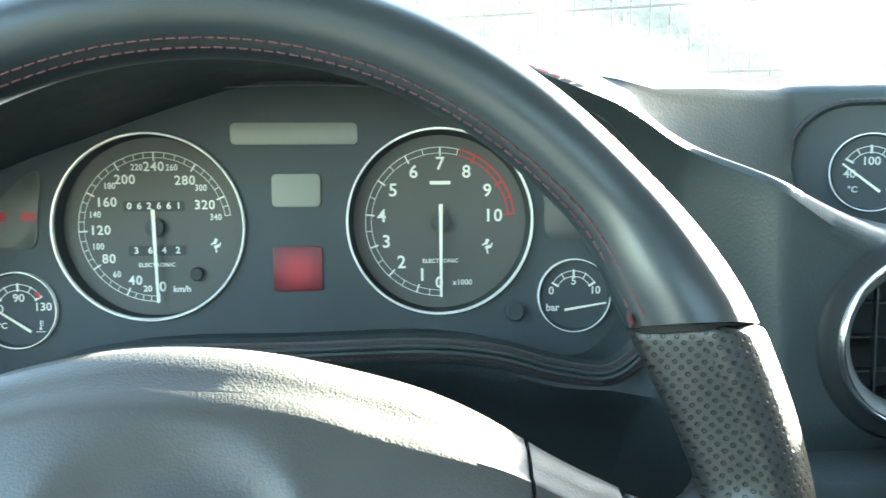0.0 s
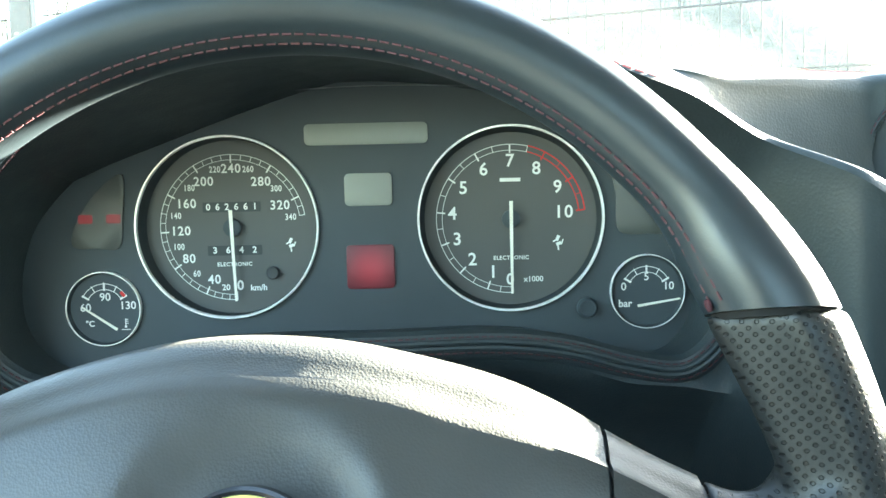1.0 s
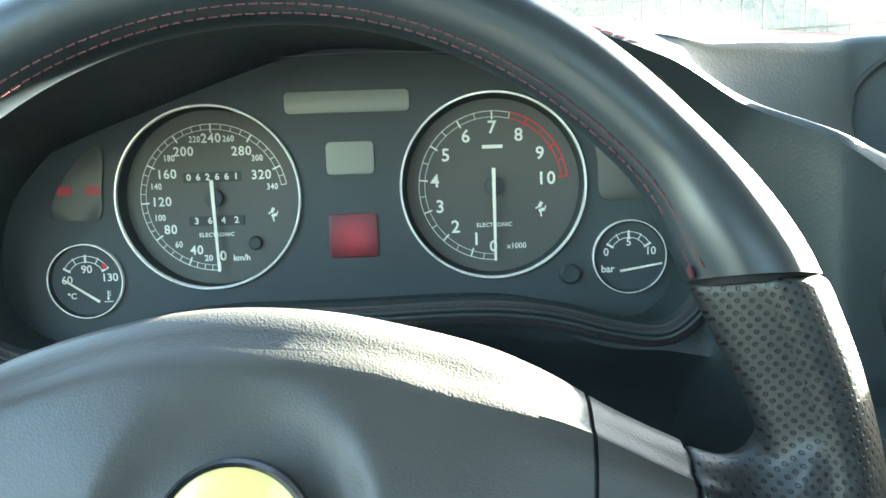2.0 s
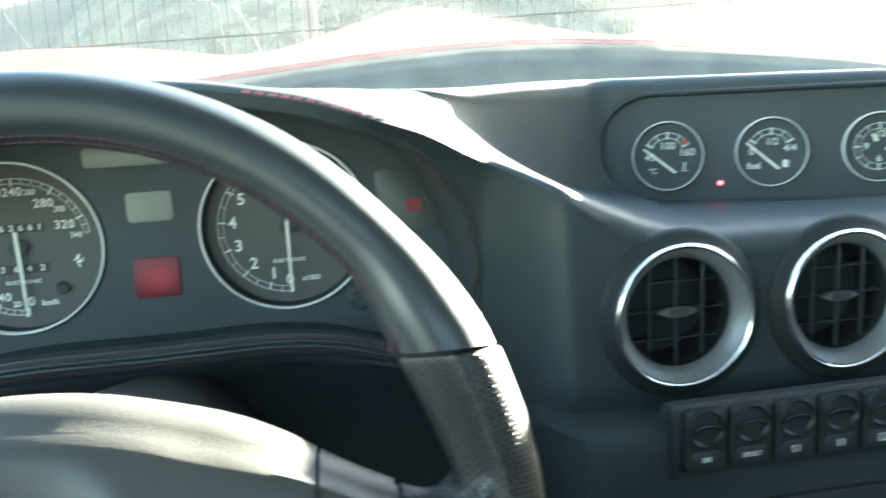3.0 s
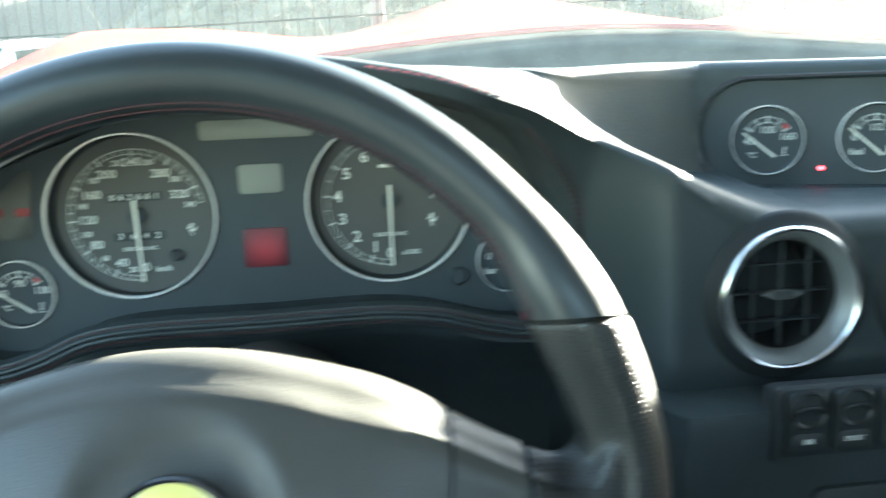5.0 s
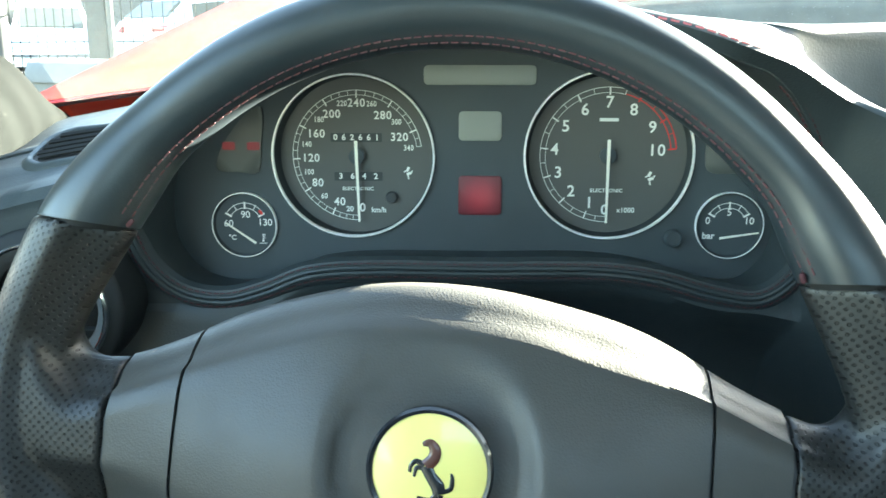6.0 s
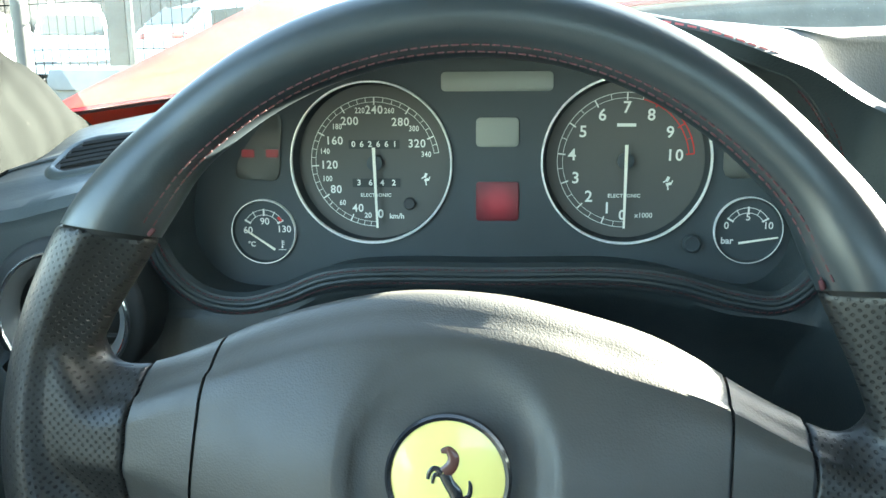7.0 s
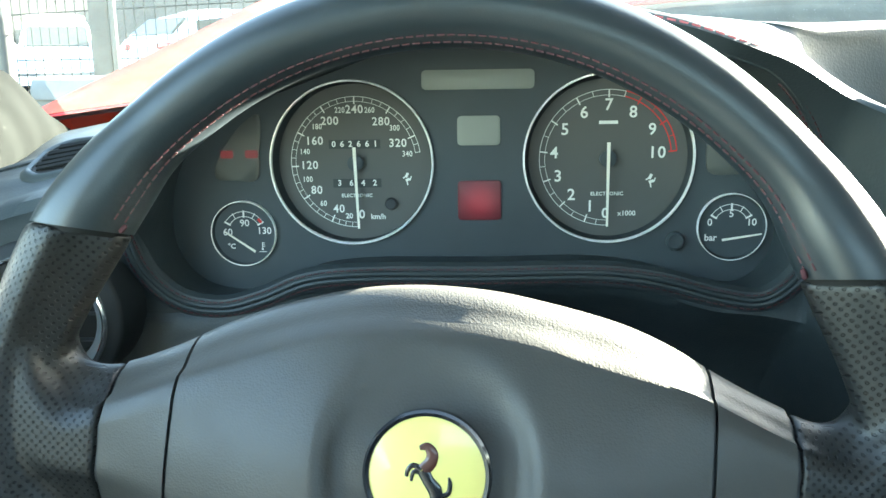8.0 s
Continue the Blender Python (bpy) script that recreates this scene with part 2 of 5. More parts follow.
def link(name, me, material, parent=None, label="", smooth=True):
    me.transform(Matrix.Translation((0, 0, H)))
    me.materials.append(material)
    if smooth:
        me.polygons.foreach_set("use_smooth", [True] * len(me.polygons))
        me.set_sharp_from_angle(angle=radians(38))
    ob = new(name, me)
    if parent:
        ob.parent = parent
        ob.matrix_parent_inverse = parent.matrix_world.inverted()
    if label:
        ob["label"] = label
    return ob


def thing(name, at, label, category, group="", kind=""):
    ob = new(name)
    ob.empty_display_size = 0.02
    ob.location = (at[0], at[1], at[2] + H)
    bpy.context.view_layer.update()
    return tagged(ob, label, category, group, kind)


def grid(rows, closed_u=False, closed_v=False, bm=None, uvs=None):
    """Faces between rows of points, all of one length."""
    bm = bm or bmesh.new()
    vs = [[bm.verts.new(p) for p in r] for r in rows]
    n, m = len(vs), len(vs[0])
    lay = bm.loops.layers.uv.verify() if uvs else None
    for i in range(n if closed_v else n - 1):
        for j in range(m if closed_u else m - 1):
            a = [(i, j), (i, j + 1), (i + 1, j + 1), (i + 1, j)]
            f = bm.faces.new([vs[p % n][q % m] for p, q in a])
            if lay:
                for lp, (p, q) in zip(f.loops, a):
                    lp[lay].uv = uvs(p, q)
    return bm


def cap(bm, verts):
    try:
        bm.faces.new(verts)
    except ValueError:
        pass


def spline(pts, n, closed=False):
    """Smooth curve through points (Catmull-Rom), n points per stretch."""
    pts = [Vector(p) for p in pts]
    k = len(pts)
    out = []
    for i in range(k if closed else k - 1):
        g = lambda j: pts[j % k] if closed else pts[min(max(j, 0), k - 1)]
        p0, p1, p2, p3 = g(i - 1), g(i), g(i + 1), g(i + 2)
        for s in range(n):
            t = s / n
            out.append(0.5 * (2 * p1 + (p2 - p0) * t + (2 * p0 - 5 * p1 + 4 * p2 - p3) * t * t + (3 * p1 - p0 - 3 * p2 + p3) * t ** 3))
    if not closed:
        out.append(pts[-1].copy())
    return out


def tube(pts, radius, seg=8, closed=False, up=(0, -1, 0.01), bm=None):
    """A round tube along points; radius a number or a list."""
    bm = bm or bmesh.new()
    pts = [Vector(p) for p in pts]
    k = len(pts)
    rings = []
    for i, p in enumerate(pts):
        a, b = (pts[i - 1], pts[(i + 1) % k]) if closed else (pts[max(i - 1, 0)], pts[min(i + 1, k - 1)])
        d = (b - a).normalized()
        s = d.cross(Vector(up))
        s = s.normalized() if s.length > 1e-5 else d.orthogonal().normalized()
        u = s.cross(d)
        r = radius[i] if isinstance(radius, (list, tuple)) else radius
        rings.append([p + s * (r * math.cos(q)) + u * (r * math.sin(q)) for q in [math.tau * j / seg for j in range(seg)]])
    grid(rings, closed_u=True, closed_v=closed, bm=bm)
    if not closed:
        n0 = len(bm.verts) - k * seg
        bm.verts.ensure_lookup_table()
        cap(bm, [bm.verts[n0 + j] for j in range(seg)])
        cap(bm, [bm.verts[n0 + (k - 1) * seg + j] for j in range(seg)][::-1])
    return bm


def lathe(profile, m, seg=48, bm=None):
    """Turns (radius, along) about the z axis of the pose m; the ends are closed where the radius is 0."""
    bm = bm or bmesh.new()
    return grid([[m @ Vector((r * math.cos(a), r * math.sin(a), h)) for a in [math.tau * j / seg for j in range(seg)]] for r, h in profile], closed_u=True, bm=bm)


def block(size, m, bevel=0.0, bm=None, seg=2):
    bm2 = bmesh.new()
    bmesh.ops.create_cube(bm2, size=1.0)
    bmesh.ops.scale(bm2, vec=size, verts=bm2.verts)
    if bevel:
        bmesh.ops.bevel(bm2, geom=bm2.edges[:], offset=bevel, segments=seg, affect="EDGES", profile=0.5)
    bmesh.ops.transform(bm2, matrix=m, verts=bm2.verts)
    if bm is None:
        return bm2
    me = bpy.data.meshes.new("join")
    bm2.to_mesh(me)
    bm2.free()
    bm.from_mesh(me)
    bpy.data.meshes.remove(me)
    return bm


def rounded(w, h, r, n=5):
    out = []
    for cx, cy, a0 in ((w / 2 - r, h / 2 - r, 0), (-w / 2 + r, h / 2 - r, 90), (-w / 2 + r, -h / 2 + r, 180), (w / 2 - r, -h / 2 + r, 270)):
        out += [(cx + r * math.cos(radians(a0 + 90 * i / n)), cy + r * math.sin(radians(a0 + 90 * i / n))) for i in range(n + 1)]
    return out


def plate(outline, m, depth, edge=0.0, bm=None):
    """A flat plate of a plan outline: its face at depth over the pose's xy plane, its edge rounded by edge."""
    bm = bm or bmesh.new()
    n0 = len(bm.verts)
    c = Vector((sum(p[0] for p in outline) / len(outline), sum(p[1] for p in outline) / len(outline)))
    size = max((Vector(p) - c).length for p in outline)
    k = 1 - edge / size
    rows = [[m @ Vector((x, y, 0)) for x, y in outline], [m @ Vector((x, y, depth - edge)) for x, y in outline]]
    if edge:
        rows.append([m @ Vector((c.x + (x - c.x) * (1 - edge * 0.3 / size), c.y + (y - c.y) * (1 - edge * 0.3 / size), depth - edge * 0.3)) for x, y in outline])
    rows.append([m @ Vector((c.x + (x - c.x) * k, c.y + (y - c.y) * k, depth)) for x, y in outline])
    grid(rows, closed_u=True, bm=bm)
    bm.verts.ensure_lookup_table()
    n = len(outline)
    cap(bm, [bm.verts[n0 + (len(rows) - 1) * n + j] for j in range(n)])
    cap(bm, [bm.verts[n0 + j] for j in range(n)][::-1])
    return bm


def facing(x, y, z, yaw=0.0, tilt=0.0, spin=0.0):
    """A pose whose z axis looks at the driver, x to the right and y up. yaw turns it to the driver's right, tilt leans it up."""
    return pose(x, y, z, 90 - tilt, 0, yaw) @ pose(0, 0, 0, 0, 0, spin)


def words(body, m, size, material, parent, name="numeral", bold=0.0, space=1.0):
    """A word in the built-in font as a thin mesh, centred on the pose m."""
    cu = bpy.data.curves.new(name, "FONT")
    cu.body, cu.size, cu.align_x, cu.align_y, cu.offset, cu.space_character = body, size, "CENTER", "CENTER", bold or size * 0.022, space
    cu.resolution_u = 3
    cu.extrude = 0.00008
    ob = bpy.data.objects.new(name, cu)
    scene.collection.objects.link(ob)
    me = bpy.data.meshes.new_from_object(ob.evaluated_get(bpy.context.evaluated_depsgraph_get()))
    bpy.data.objects.remove(ob)
    bpy.data.curves.remove(cu)
    me.transform(m)
    me.materials.clear()
    return link(name, me, material, parent, smooth=False)


def smoothstep(a, b, x):
    t = min(max((x - a) / (b - a), 0.0), 1.0)
    return t * t * (3 - 2 * t)


def ease(x, xs, ys):
    """Smooth value at x between given stations."""
    if x <= xs[0]:
        return ys[0]
    for i in range(len(xs) - 1):
        if x <= xs[i + 1]:
            s = lambda j: 0.0 if j <= 0 or j >= len(xs) - 1 else (ys[j + 1] - ys[j - 1]) / (xs[j + 1] - xs[j - 1])
            h = xs[i + 1] - xs[i]
            t = (x - xs[i]) / h
            return ys[i] * (1 + 2 * t) * (1 - t) ** 2 + s(i) * h * t * (1 - t) ** 2 + ys[i + 1] * t * t * (3 - 2 * t) + s(i + 1) * h * t * t * (t - 1)
    return ys[-1]


# ---- the dashboard ----
OPEN = spline([(-0.008, 0.085), (0.08, 0.0765), (0.135, 0.0605), (0.156, 0.0515), (0.175, 0.034), (0.191, 0.007), (0.2005, -0.032), (0.197, -0.066), (0.177, -0.086), (0.146, -0.083), (0.111, -0.073),
               (0.070, -0.068), (0.0, -0.069), (-0.070, -0.069), (-0.110, -0.073), (-0.140, -0.085), (-0.168, -0.092), (-0.197, -0.086), (-0.216, -0.064), (-0.2185, -0.034), (-0.211, -0.006), (-0.198, 0.013), (-0.176, 0.034), (-0.150, 0.051), (-0.095, 0.073)], 7, closed=True)


def lip_y(z):
    return ease(z, (-0.10, -0.06, -0.02, 0.02, 0.04, 0.057, 0.068, 0.10), (-0.048, -0.057, -0.077, -0.092, -0.102, -0.119, -0.132, -0.139))


def driver_zone(x):
    """1 behind the steering wheel, 0 at the centre stack and at the outer vent."""
    return smoothstep(-0.262, -0.222, x) * (1 - smoothstep(0.196, 0.240, x))


def ridge(x):
    return ease(x, (-0.60, -0.30, -0.277, -0.250, -0.228, -0.211, -0.197, -0.174, -0.142, -0.10, -0.01, 0.043, 0.08, 0.106, 0.14, 0.162, 0.192, 0.231, 0.265, 0.31, 0.37, 0.45, 0.60),
                (-0.060, -0.017, -0.0115, -0.005, 0.000, 0.009, 0.022, 0.043, 0.063, 0.081, 0.095, 0.0925, 0.0870, 0.0815, 0.0705, 0.063, 0.0475, 0.028, 0.012, -0.003, -0.005, -0.004, 0.0))


def pod_y(x):
    return -0.0212 - (x - 0.4236) * math.tan(radians(22.5))


def dash_row(x):
    """The dashboard's section at x, from under the knee roll up over the top to the windscreen."""
    d = driver_zone(x)
    r = ridge(x)
    side = smoothstep(0.600, 0.70, x)         # the centre stack falls away towards the passenger
    podw = smoothstep(0.225, 0.345, x)
    fy = -0.130 + 0.10 * side + 0.045 * (1 - smoothstep(-0.24, -0.19, x))
    low = [(-0.118, -0.34), (-0.140, -0.25), (-0.148, -0.165), (-0.1535, -0.126), (-0.1510, -0.1150), (-0.123, -0.1095), (-0.128, -0.0985)]
    zb = ease(x, (-0.24, -0.20, -0.168, -0.14, -0.11, 0.0, 0.07, 0.11, 0.146, 0.177, 0.20, 0.23), (-0.100, -0.100, -0.102, -0.096, -0.084, -0.079, -0.078, -0.083, -0.093, -0.096, -0.100, -0.100))
    left = 1 - smoothstep(-0.165, -0.095, x)   # beside the column the face goes on down below the lip
    deep = [(0.05 - 0.10 * left, -0.34), (0.035 - 0.09 * left, -0.25), (0.015 - 0.072 * left, -0.165), (-0.012 - 0.044 * left, zb - 0.035), (-0.030 - 0.024 * left, zb - 0.018), (-0.042 - 0.010 * left, zb - 0.008), (-0.050 - 0.002 * left, zb)]
    pts = [((b[0] * d + (a[0] + 0.10 * side + 0.045 * (1 - smoothstep(-0.24, -0.19, x))) * (1 - d)), (b[1] * d + a[1] * (1 - d))) for a, b in zip(low, deep)]
    tall = 1 + 0.15 * smoothstep(0.245, 0.300, x) - 0.62 * smoothstep(-0.10, 0.02, x) * (1 - smoothstep(0.215, 0.275, x))
    top_z = r - 0.012 * tall
    for k in range(1, 22):
        z = pts[6][1] + (top_z - pts[6][1]) * k / 22
        pts.append((lip_y(z) * d + fy * (1 - d), z))
    edge = lip_y(top_z) * d + fy * (1 - d)
    roll = 1 + 1.6 * (1 - smoothstep(-0.262, -0.215, x)) + 0.5 * smoothstep(0.245, 0.300, x) - 0.55 * smoothstep(-0.10, 0.02, x) * (1 - smoothstep(0.215, 0.275, x))      # softer edge beside the outer vent
    pts += [(edge - 0.001, top_z), (edge + 0.0015 * roll, r - 0.005 * tall), (edge + 0.006 * roll, r - 0.0015 * tall), (edge + 0.014 * roll, r)]
    # flat strip behind the ridge, then the slope or the face of the gauge pod, then the top
    back = -0.085 + 0.015 * smoothstep(0.0, 0.2, x)
    shelf = back if x < 0.12 else ease(x, (0.12, 0.17, 0.22, 0.26, 0.295, 0.315, 0.345), (-0.070, -0.046, -0.023, -0.0055, 0.0085, 0.0130, pod_y(0.345) - 0.008)) if x < 0.345 else pod_y(min(x, 0.60)) - 0.008 + 0.10 * side
    if x < 0.5:
        high = ease(x, (-0.60, -0.40, -0.35, -0.31, -0.27, -0.22, -0.14, 0.0, 0.12, 0.20, 0.27, 0.42, 0.60), (-0.05, -0.022, -0.007, 0.002, 0.007, 0.011, 0.040, 0.085, 0.0855, 0.083, 0.0845, 0.0825, 0.080))
    else:
        high = ease(x, (0.50, 0.55, 0.585, 0.612, 0.632, 0.68, 0.80), (0.0805, 0.078, 0.064, 0.030, -0.004, -0.020, -0.020))
    shelf = max(shelf, edge + 0.022 * roll)
    f1 = min(r + 0.002, high) if x < 0.08 else ease(x, (0.08, 0.16, 0.175, 0.204, 0.231, 0.28, 0.33), (0.0870, 0.0825, 0.078, 0.057, 0.036, 0.012, 0.004)) if x < 0.33 else r + 0.003
    out = 1 - smoothstep(-0.26, -0.20, x)
    f1 = f1 * (1 - out) + (r + 0.45 * (high - r)) * out
    pts += [((edge + 0.014 * roll + shelf) / 2, (r + f1) / 2 + 0.0005), (shelf, f1)]
    ty = max(0.030, shelf + 0.0065) if x < 0.08 else shelf + 0.0055 + 0.095 * (1 - smoothstep(0.08, 0.19, x))
    drop = min(0.007, 0.22 * abs(high - f1))
    for k in range(1, 13):
        s = k / 13
        pts.append((shelf + (ty - shelf) * min(1.0, 1.15 * s ** 0.8), f1 + (high - drop - f1) * (0.25 * s * s + 0.75 * s)))
    pts += [(ty, high - drop), (ty + 0.0025, high - 0.43 * drop), (ty + 0.007, high - 0.11 * drop), (ty + 0.014, high)]
    we = cowl_y(x) - 0.01
    hb = 0.072 - 0.030 * math.exp(-((x + 0.11) / 0.09) ** 2) - 0.212 * max(0.0, -x - 0.05) ** 1.3 - 0.014 * smoothstep(0.16, 0.26, -x)
    pts += [(ty + 0.014 + (we - ty - 0.014) * k / 5, high + (hb - high) * smoothstep(0, 1, k / 5)) for k in range(1, 6)]
    return [Vector((x, y, z)) for y, z in pts]


XC = 0.39           # the middle of the car


def cowl_y(x):
    u = x - XC
    return 0.46 - 0.26 * (abs(u) / 0.85) ** 2.2


def near_outline(p, outline):
    """Nearest point of a closed outline in x and z, and whether p lies inside it."""
    inside = False
    best, bd = None, 1e9
    n = len(outline)
    for i in range(n):
        a, b = outline[i], outline[(i + 1) % n]
        ab = b - a
        t = min(max((p - a).dot(ab) / ab.length_squared, 0), 1)
        q = a + ab * t
        d = (p - q).length_squared
        if d < bd:
            best, bd = q, d
        if (a.y > p.y) != (b.y > p.y) and p.x < (b.x - a.x) * (p.y - a.y) / (b.y - a.y) + a.x:
            inside = not inside
    return best, inside


VENTS = ((0.3045, -0.0530), (0.4095, -0.0530), (0.5150, -0.0530), (-0.2685, -0.0880))


def dashboard():
    ob = thing("dashboard", (0.2, 0.1, -0.34), "dark grey leather dashboard with red stitching below the windscreen", "dashboard", kind="structure")
    xs = [-0.60 + 0.02 * i for i in range(13)] + [-0.35 + 0.004 * i for i in range(174)] + [0.350 + 0.005 * i for i in range(56)] + [0.636 + 0.02 * i for i in range(5)] + [0.74 + 0.05 * i for i in range(13)]
    bm = grid([dash_row(x) for x in xs])
    gone, snap = [], {}
    for v in bm.verts:
        if -0.24 < v.co.x < 0.22 and v.co.y < 0.0 and -0.12 < v.co.z < ridge(v.co.x) - 0.004:
            q, ins = near_outline(Vector((v.co.x, v.co.z)), OPEN)
            if ins:
                snap[v] = q
    dead = [f for f in bm.faces if all(v in snap for v in f.verts)]
    bmesh.ops.delete(bm, geom=dead, context="FACES")
    for v, q in snap.items():
        if v.is_valid:
            v.co.x, v.co.z = q.x, q.y
            v.co.y = lip_y(q.y)
    for vx, vz in VENTS:
        ring = [Vector((vx + 0.044 * math.cos(math.tau * k / 60), vz + 0.044 * math.sin(math.tau * k / 60))) for k in range(60)]
        snap = {}
        for v in bm.verts:
            if abs(v.co.x - vx) < 0.05 and abs(v.co.z - vz) < 0.05 and v.co.y < -0.03:
                q, ins = near_outline(Vector((v.co.x, v.co.z)), ring)
                if ins:
                    snap[v] = q
        bmesh.ops.delete(bm, geom=[f for f in bm.faces if all(v in snap for v in f.verts)], context="FACES")
        for v, q in snap.items():
            if v.is_valid:
                v.co.x, v.co.z = q.x, q.y
    # opening of the gauge pod
    pod = [Vector((0.4300 + px * math.cos(radians(22.5)), 0.0315 + pz)) for px, pz in rounded(0.252, 0.078, 0.0385, 12)]
    snap = {}
    for v in bm.verts:
        if 0.29 < v.co.x < 0.57 and v.co.y > pod_y(v.co.x) - 0.0095 and v.co.z < 0.0715:
            q, ins = near_outline(Vector((v.co.x, v.co.z)), pod)
            if ins:
                snap[v] = q
    bmesh.ops.delete(bm, geom=[f for f in bm.faces if all(v in snap for v in f.verts)], context="FACES")
    for v, q in snap.items():
        if v.is_valid:
            v.co.x, v.co.y, v.co.z = q.x, pod_y(q.x) - 0.0075 + 0.06 * q.y, q.y
    part("body", bm, M_DASH, ob)
    # tunnel of the instrument opening, from the lip back to the panel
    rows = []
    for k, (s, f) in enumerate(((1.0, 0.0), (0.985, 0.10), (0.972, 0.35), (0.965, 0.7), (0.96, 1.0))):
        rows.append([(-0.008 + (p.x + 0.008) * s, lip_y(p.y) * (1 - f) + 0.006 * f, 0.0 + p.y * s) for p in OPEN])
    part("binnacle_wall", grid(rows, closed_u=True), M_DASH, ob, "black inner wall of the instrument binnacle")
    # rolled leather lip with two fine beads and a seam on either side of them
    slim = [0.72 - 0.65 * smoothstep(-0.055, -0.010, p.y) for p in OPEN]       # the lip narrows round the sides and under the hood
    row = lambda off, dy: [(p.x + (q.x - p.x) * k, lip_y(p.y) + dy * k, p.y + (q.y - p.y) * k) for p, q, k in zip(OPEN, beside(OPEN, off), slim)]
    part("lip_band", grid([row(0.0125, 0.0035), row(0.0090, -0.0010), row(0.0045, -0.0024), row(-0.0045, -0.0024), row(-0.0085, -0.0008), row(-0.0115, 0.0045)], closed_u=True), M_DASH, ob, "leather band round the instruments")
    for off in (0.0023, -0.0023):
        part("binnacle_lip", tube(row(off, -0.0026), [0.0017 - 0.0014 * smoothstep(-0.055, -0.010, p.y) for p in OPEN], 8, closed=True), M_DASH, ob, "rolled leather bead round the instruments")
    for off in (0.0062, -0.0062):
        bm = bmesh.new()
        near = [(p.x + (q.x - p.x) * max(k, 0.35), lip_y(p.y) - 0.0026 * max(k, 0.15), p.y + (q.y - p.y) * max(k, 0.35)) for p, q, k in zip(OPEN, beside(OPEN, off), slim)]
        stitch(bm, [Vector(p) for p in near if p[2] < 0.048], 0.0042, 0.0028, 0.0004)
        part("stitching", bm, M_STITCH, ob, "red stitching along the binnacle lip")
    # coarse seam on the crest of the hood over the instruments
    bm = bmesh.new()
    path = [Vector((x, lip_y(ridge(x) - 0.005) + 0.0002, ridge(x) - 0.0030)) for x in [0.070 + 0.01 * i for i in range(8)]]
    stitch(bm, path, 0.0064, 0.0044, 0.0006)
    part("stitching", bm, M_SEAM, ob, "coarse red stitching on the hood over the instruments, coloured as if sunlit")
    # panel behind the instruments
    out = [(-0.008 + (p.x + 0.008) * 0.985, p.y * 0.985) for p in OPEN]
    part("panel_back", plate(out, facing(0, 0.012, 0), 0.0075), M_FACE, ob, "black back of the instrument housing")
    bm = bmesh.new()
    rims = [out] + [[(x + r * math.cos(math.tau * k / 72), z + r * math.sin(math.tau * k / 72)) for k in range(72)] for x, z, r in (BIG_S, BIG_T)]
    for line in rims:
        vs = [bm.verts.new((x, PANEL_Y, z)) for x, z in line]
        for a, b in zip(vs, vs[1:] + vs[:1]):
            bm.edges.new((a, b))
    bmesh.ops.triangle_fill(bm, use_beauty=True, edges=bm.edges[:], normal=(0, -1, 0))
    bmesh.ops.solidify(bm, geom=bm.faces[:], thickness=0.0015)
    part("instrument_panel", bm, M_FACE, ob, "matt black instrument panel")
    part("lens_edge", tube([(x, -0.020, 0.0782 - 0.6 * (x - 0.01) ** 2) for x in [-0.045 + 0.01 * i for i in range(12)]], 0.0004, 5), M_SILVER, ob, "thin bright edge of the clear cover")
    return ob


PANEL_Y = -0.0090                        # front of the panel; the two large dials lie behind it
BIG_S, BIG_T = (-0.0865, -0.0026, 0.0546), (0.0832, -0.0010, 0.0556)      # x, z and radius of the large bezels


def beside(outline, off):
    """A closed outline moved outwards by off."""
    n = len(outline)
    out = []
    for i, p in enumerate(outline):
        d = (outline[(i + 1) % n] - outline[i - 1]).normalized()
        s = Vector((-d.y, d.x))
        out.append(p + s * (off if s.dot(p) > 0 else -off))
    return out


def stitch(bm, path, pitch, length, r, closed=False):
    """Short thread stitches along a path of points."""
    pts = path + ([path[0]] if closed else [])
    acc = 0.0
    for a, b in zip(pts, pts[1:]):
        seg = (b - a).length
        d = (b - a).normalized() if seg else None
        while d and acc < seg:
            p = a + d * acc
            block((length, r * 2.2, r * 1.6), Matrix.Translation(p) @ d.to_track_quat("X", "Z").to_matrix().to_4x4(), 0, bm)
            acc += pitch
        acc -= seg


# ---- instruments ----
def arc(bm, m, r0, r1, a0, a1, h, n=40):
    """Flat band between two radii from angle a0 to a1, degrees."""
    grid([[m @ Vector((r * math.cos(radians(a0 + (a1 - a0) * i / n)), r * math.sin(radians(a0 + (a1 - a0) * i / n)), h)) for i in range(n + 1)] for r in (r0, r1)], bm=bm)


def tick(bm, m, r0, r1, a, w, h):
    d = Vector((math.cos(radians(a)), math.sin(radians(a)), 0))
    s = Vector((-d.y, d.x, 0)) * w / 2
    z = Vector((0, 0, h))
    bm.faces.new([bm.verts.new(m @ (d * r + s * k + z)) for r, k in ((r0, 1), (r0, -1), (r1, -1), (r1, 1))])


def bezel(m, r, ob, w=0.0009, deep=0.006):
    part("bezel", lathe([(r - w, 0.001), (r - w, deep - 0.0004), (r - w * 0.85, deep), (r + w * 0.15, deep), (r + w * 0.30, deep - 0.0005), (r + w * 0.30, 0.0)], m, 72), M_BEZEL, ob, "bright polished rim")
    part("well", lathe([(r - w, deep - 0.001), (r * 0.93, 0.0012), (r * 0.93, 0.0)], m, 64), M_FACE, ob, "black inner ring")


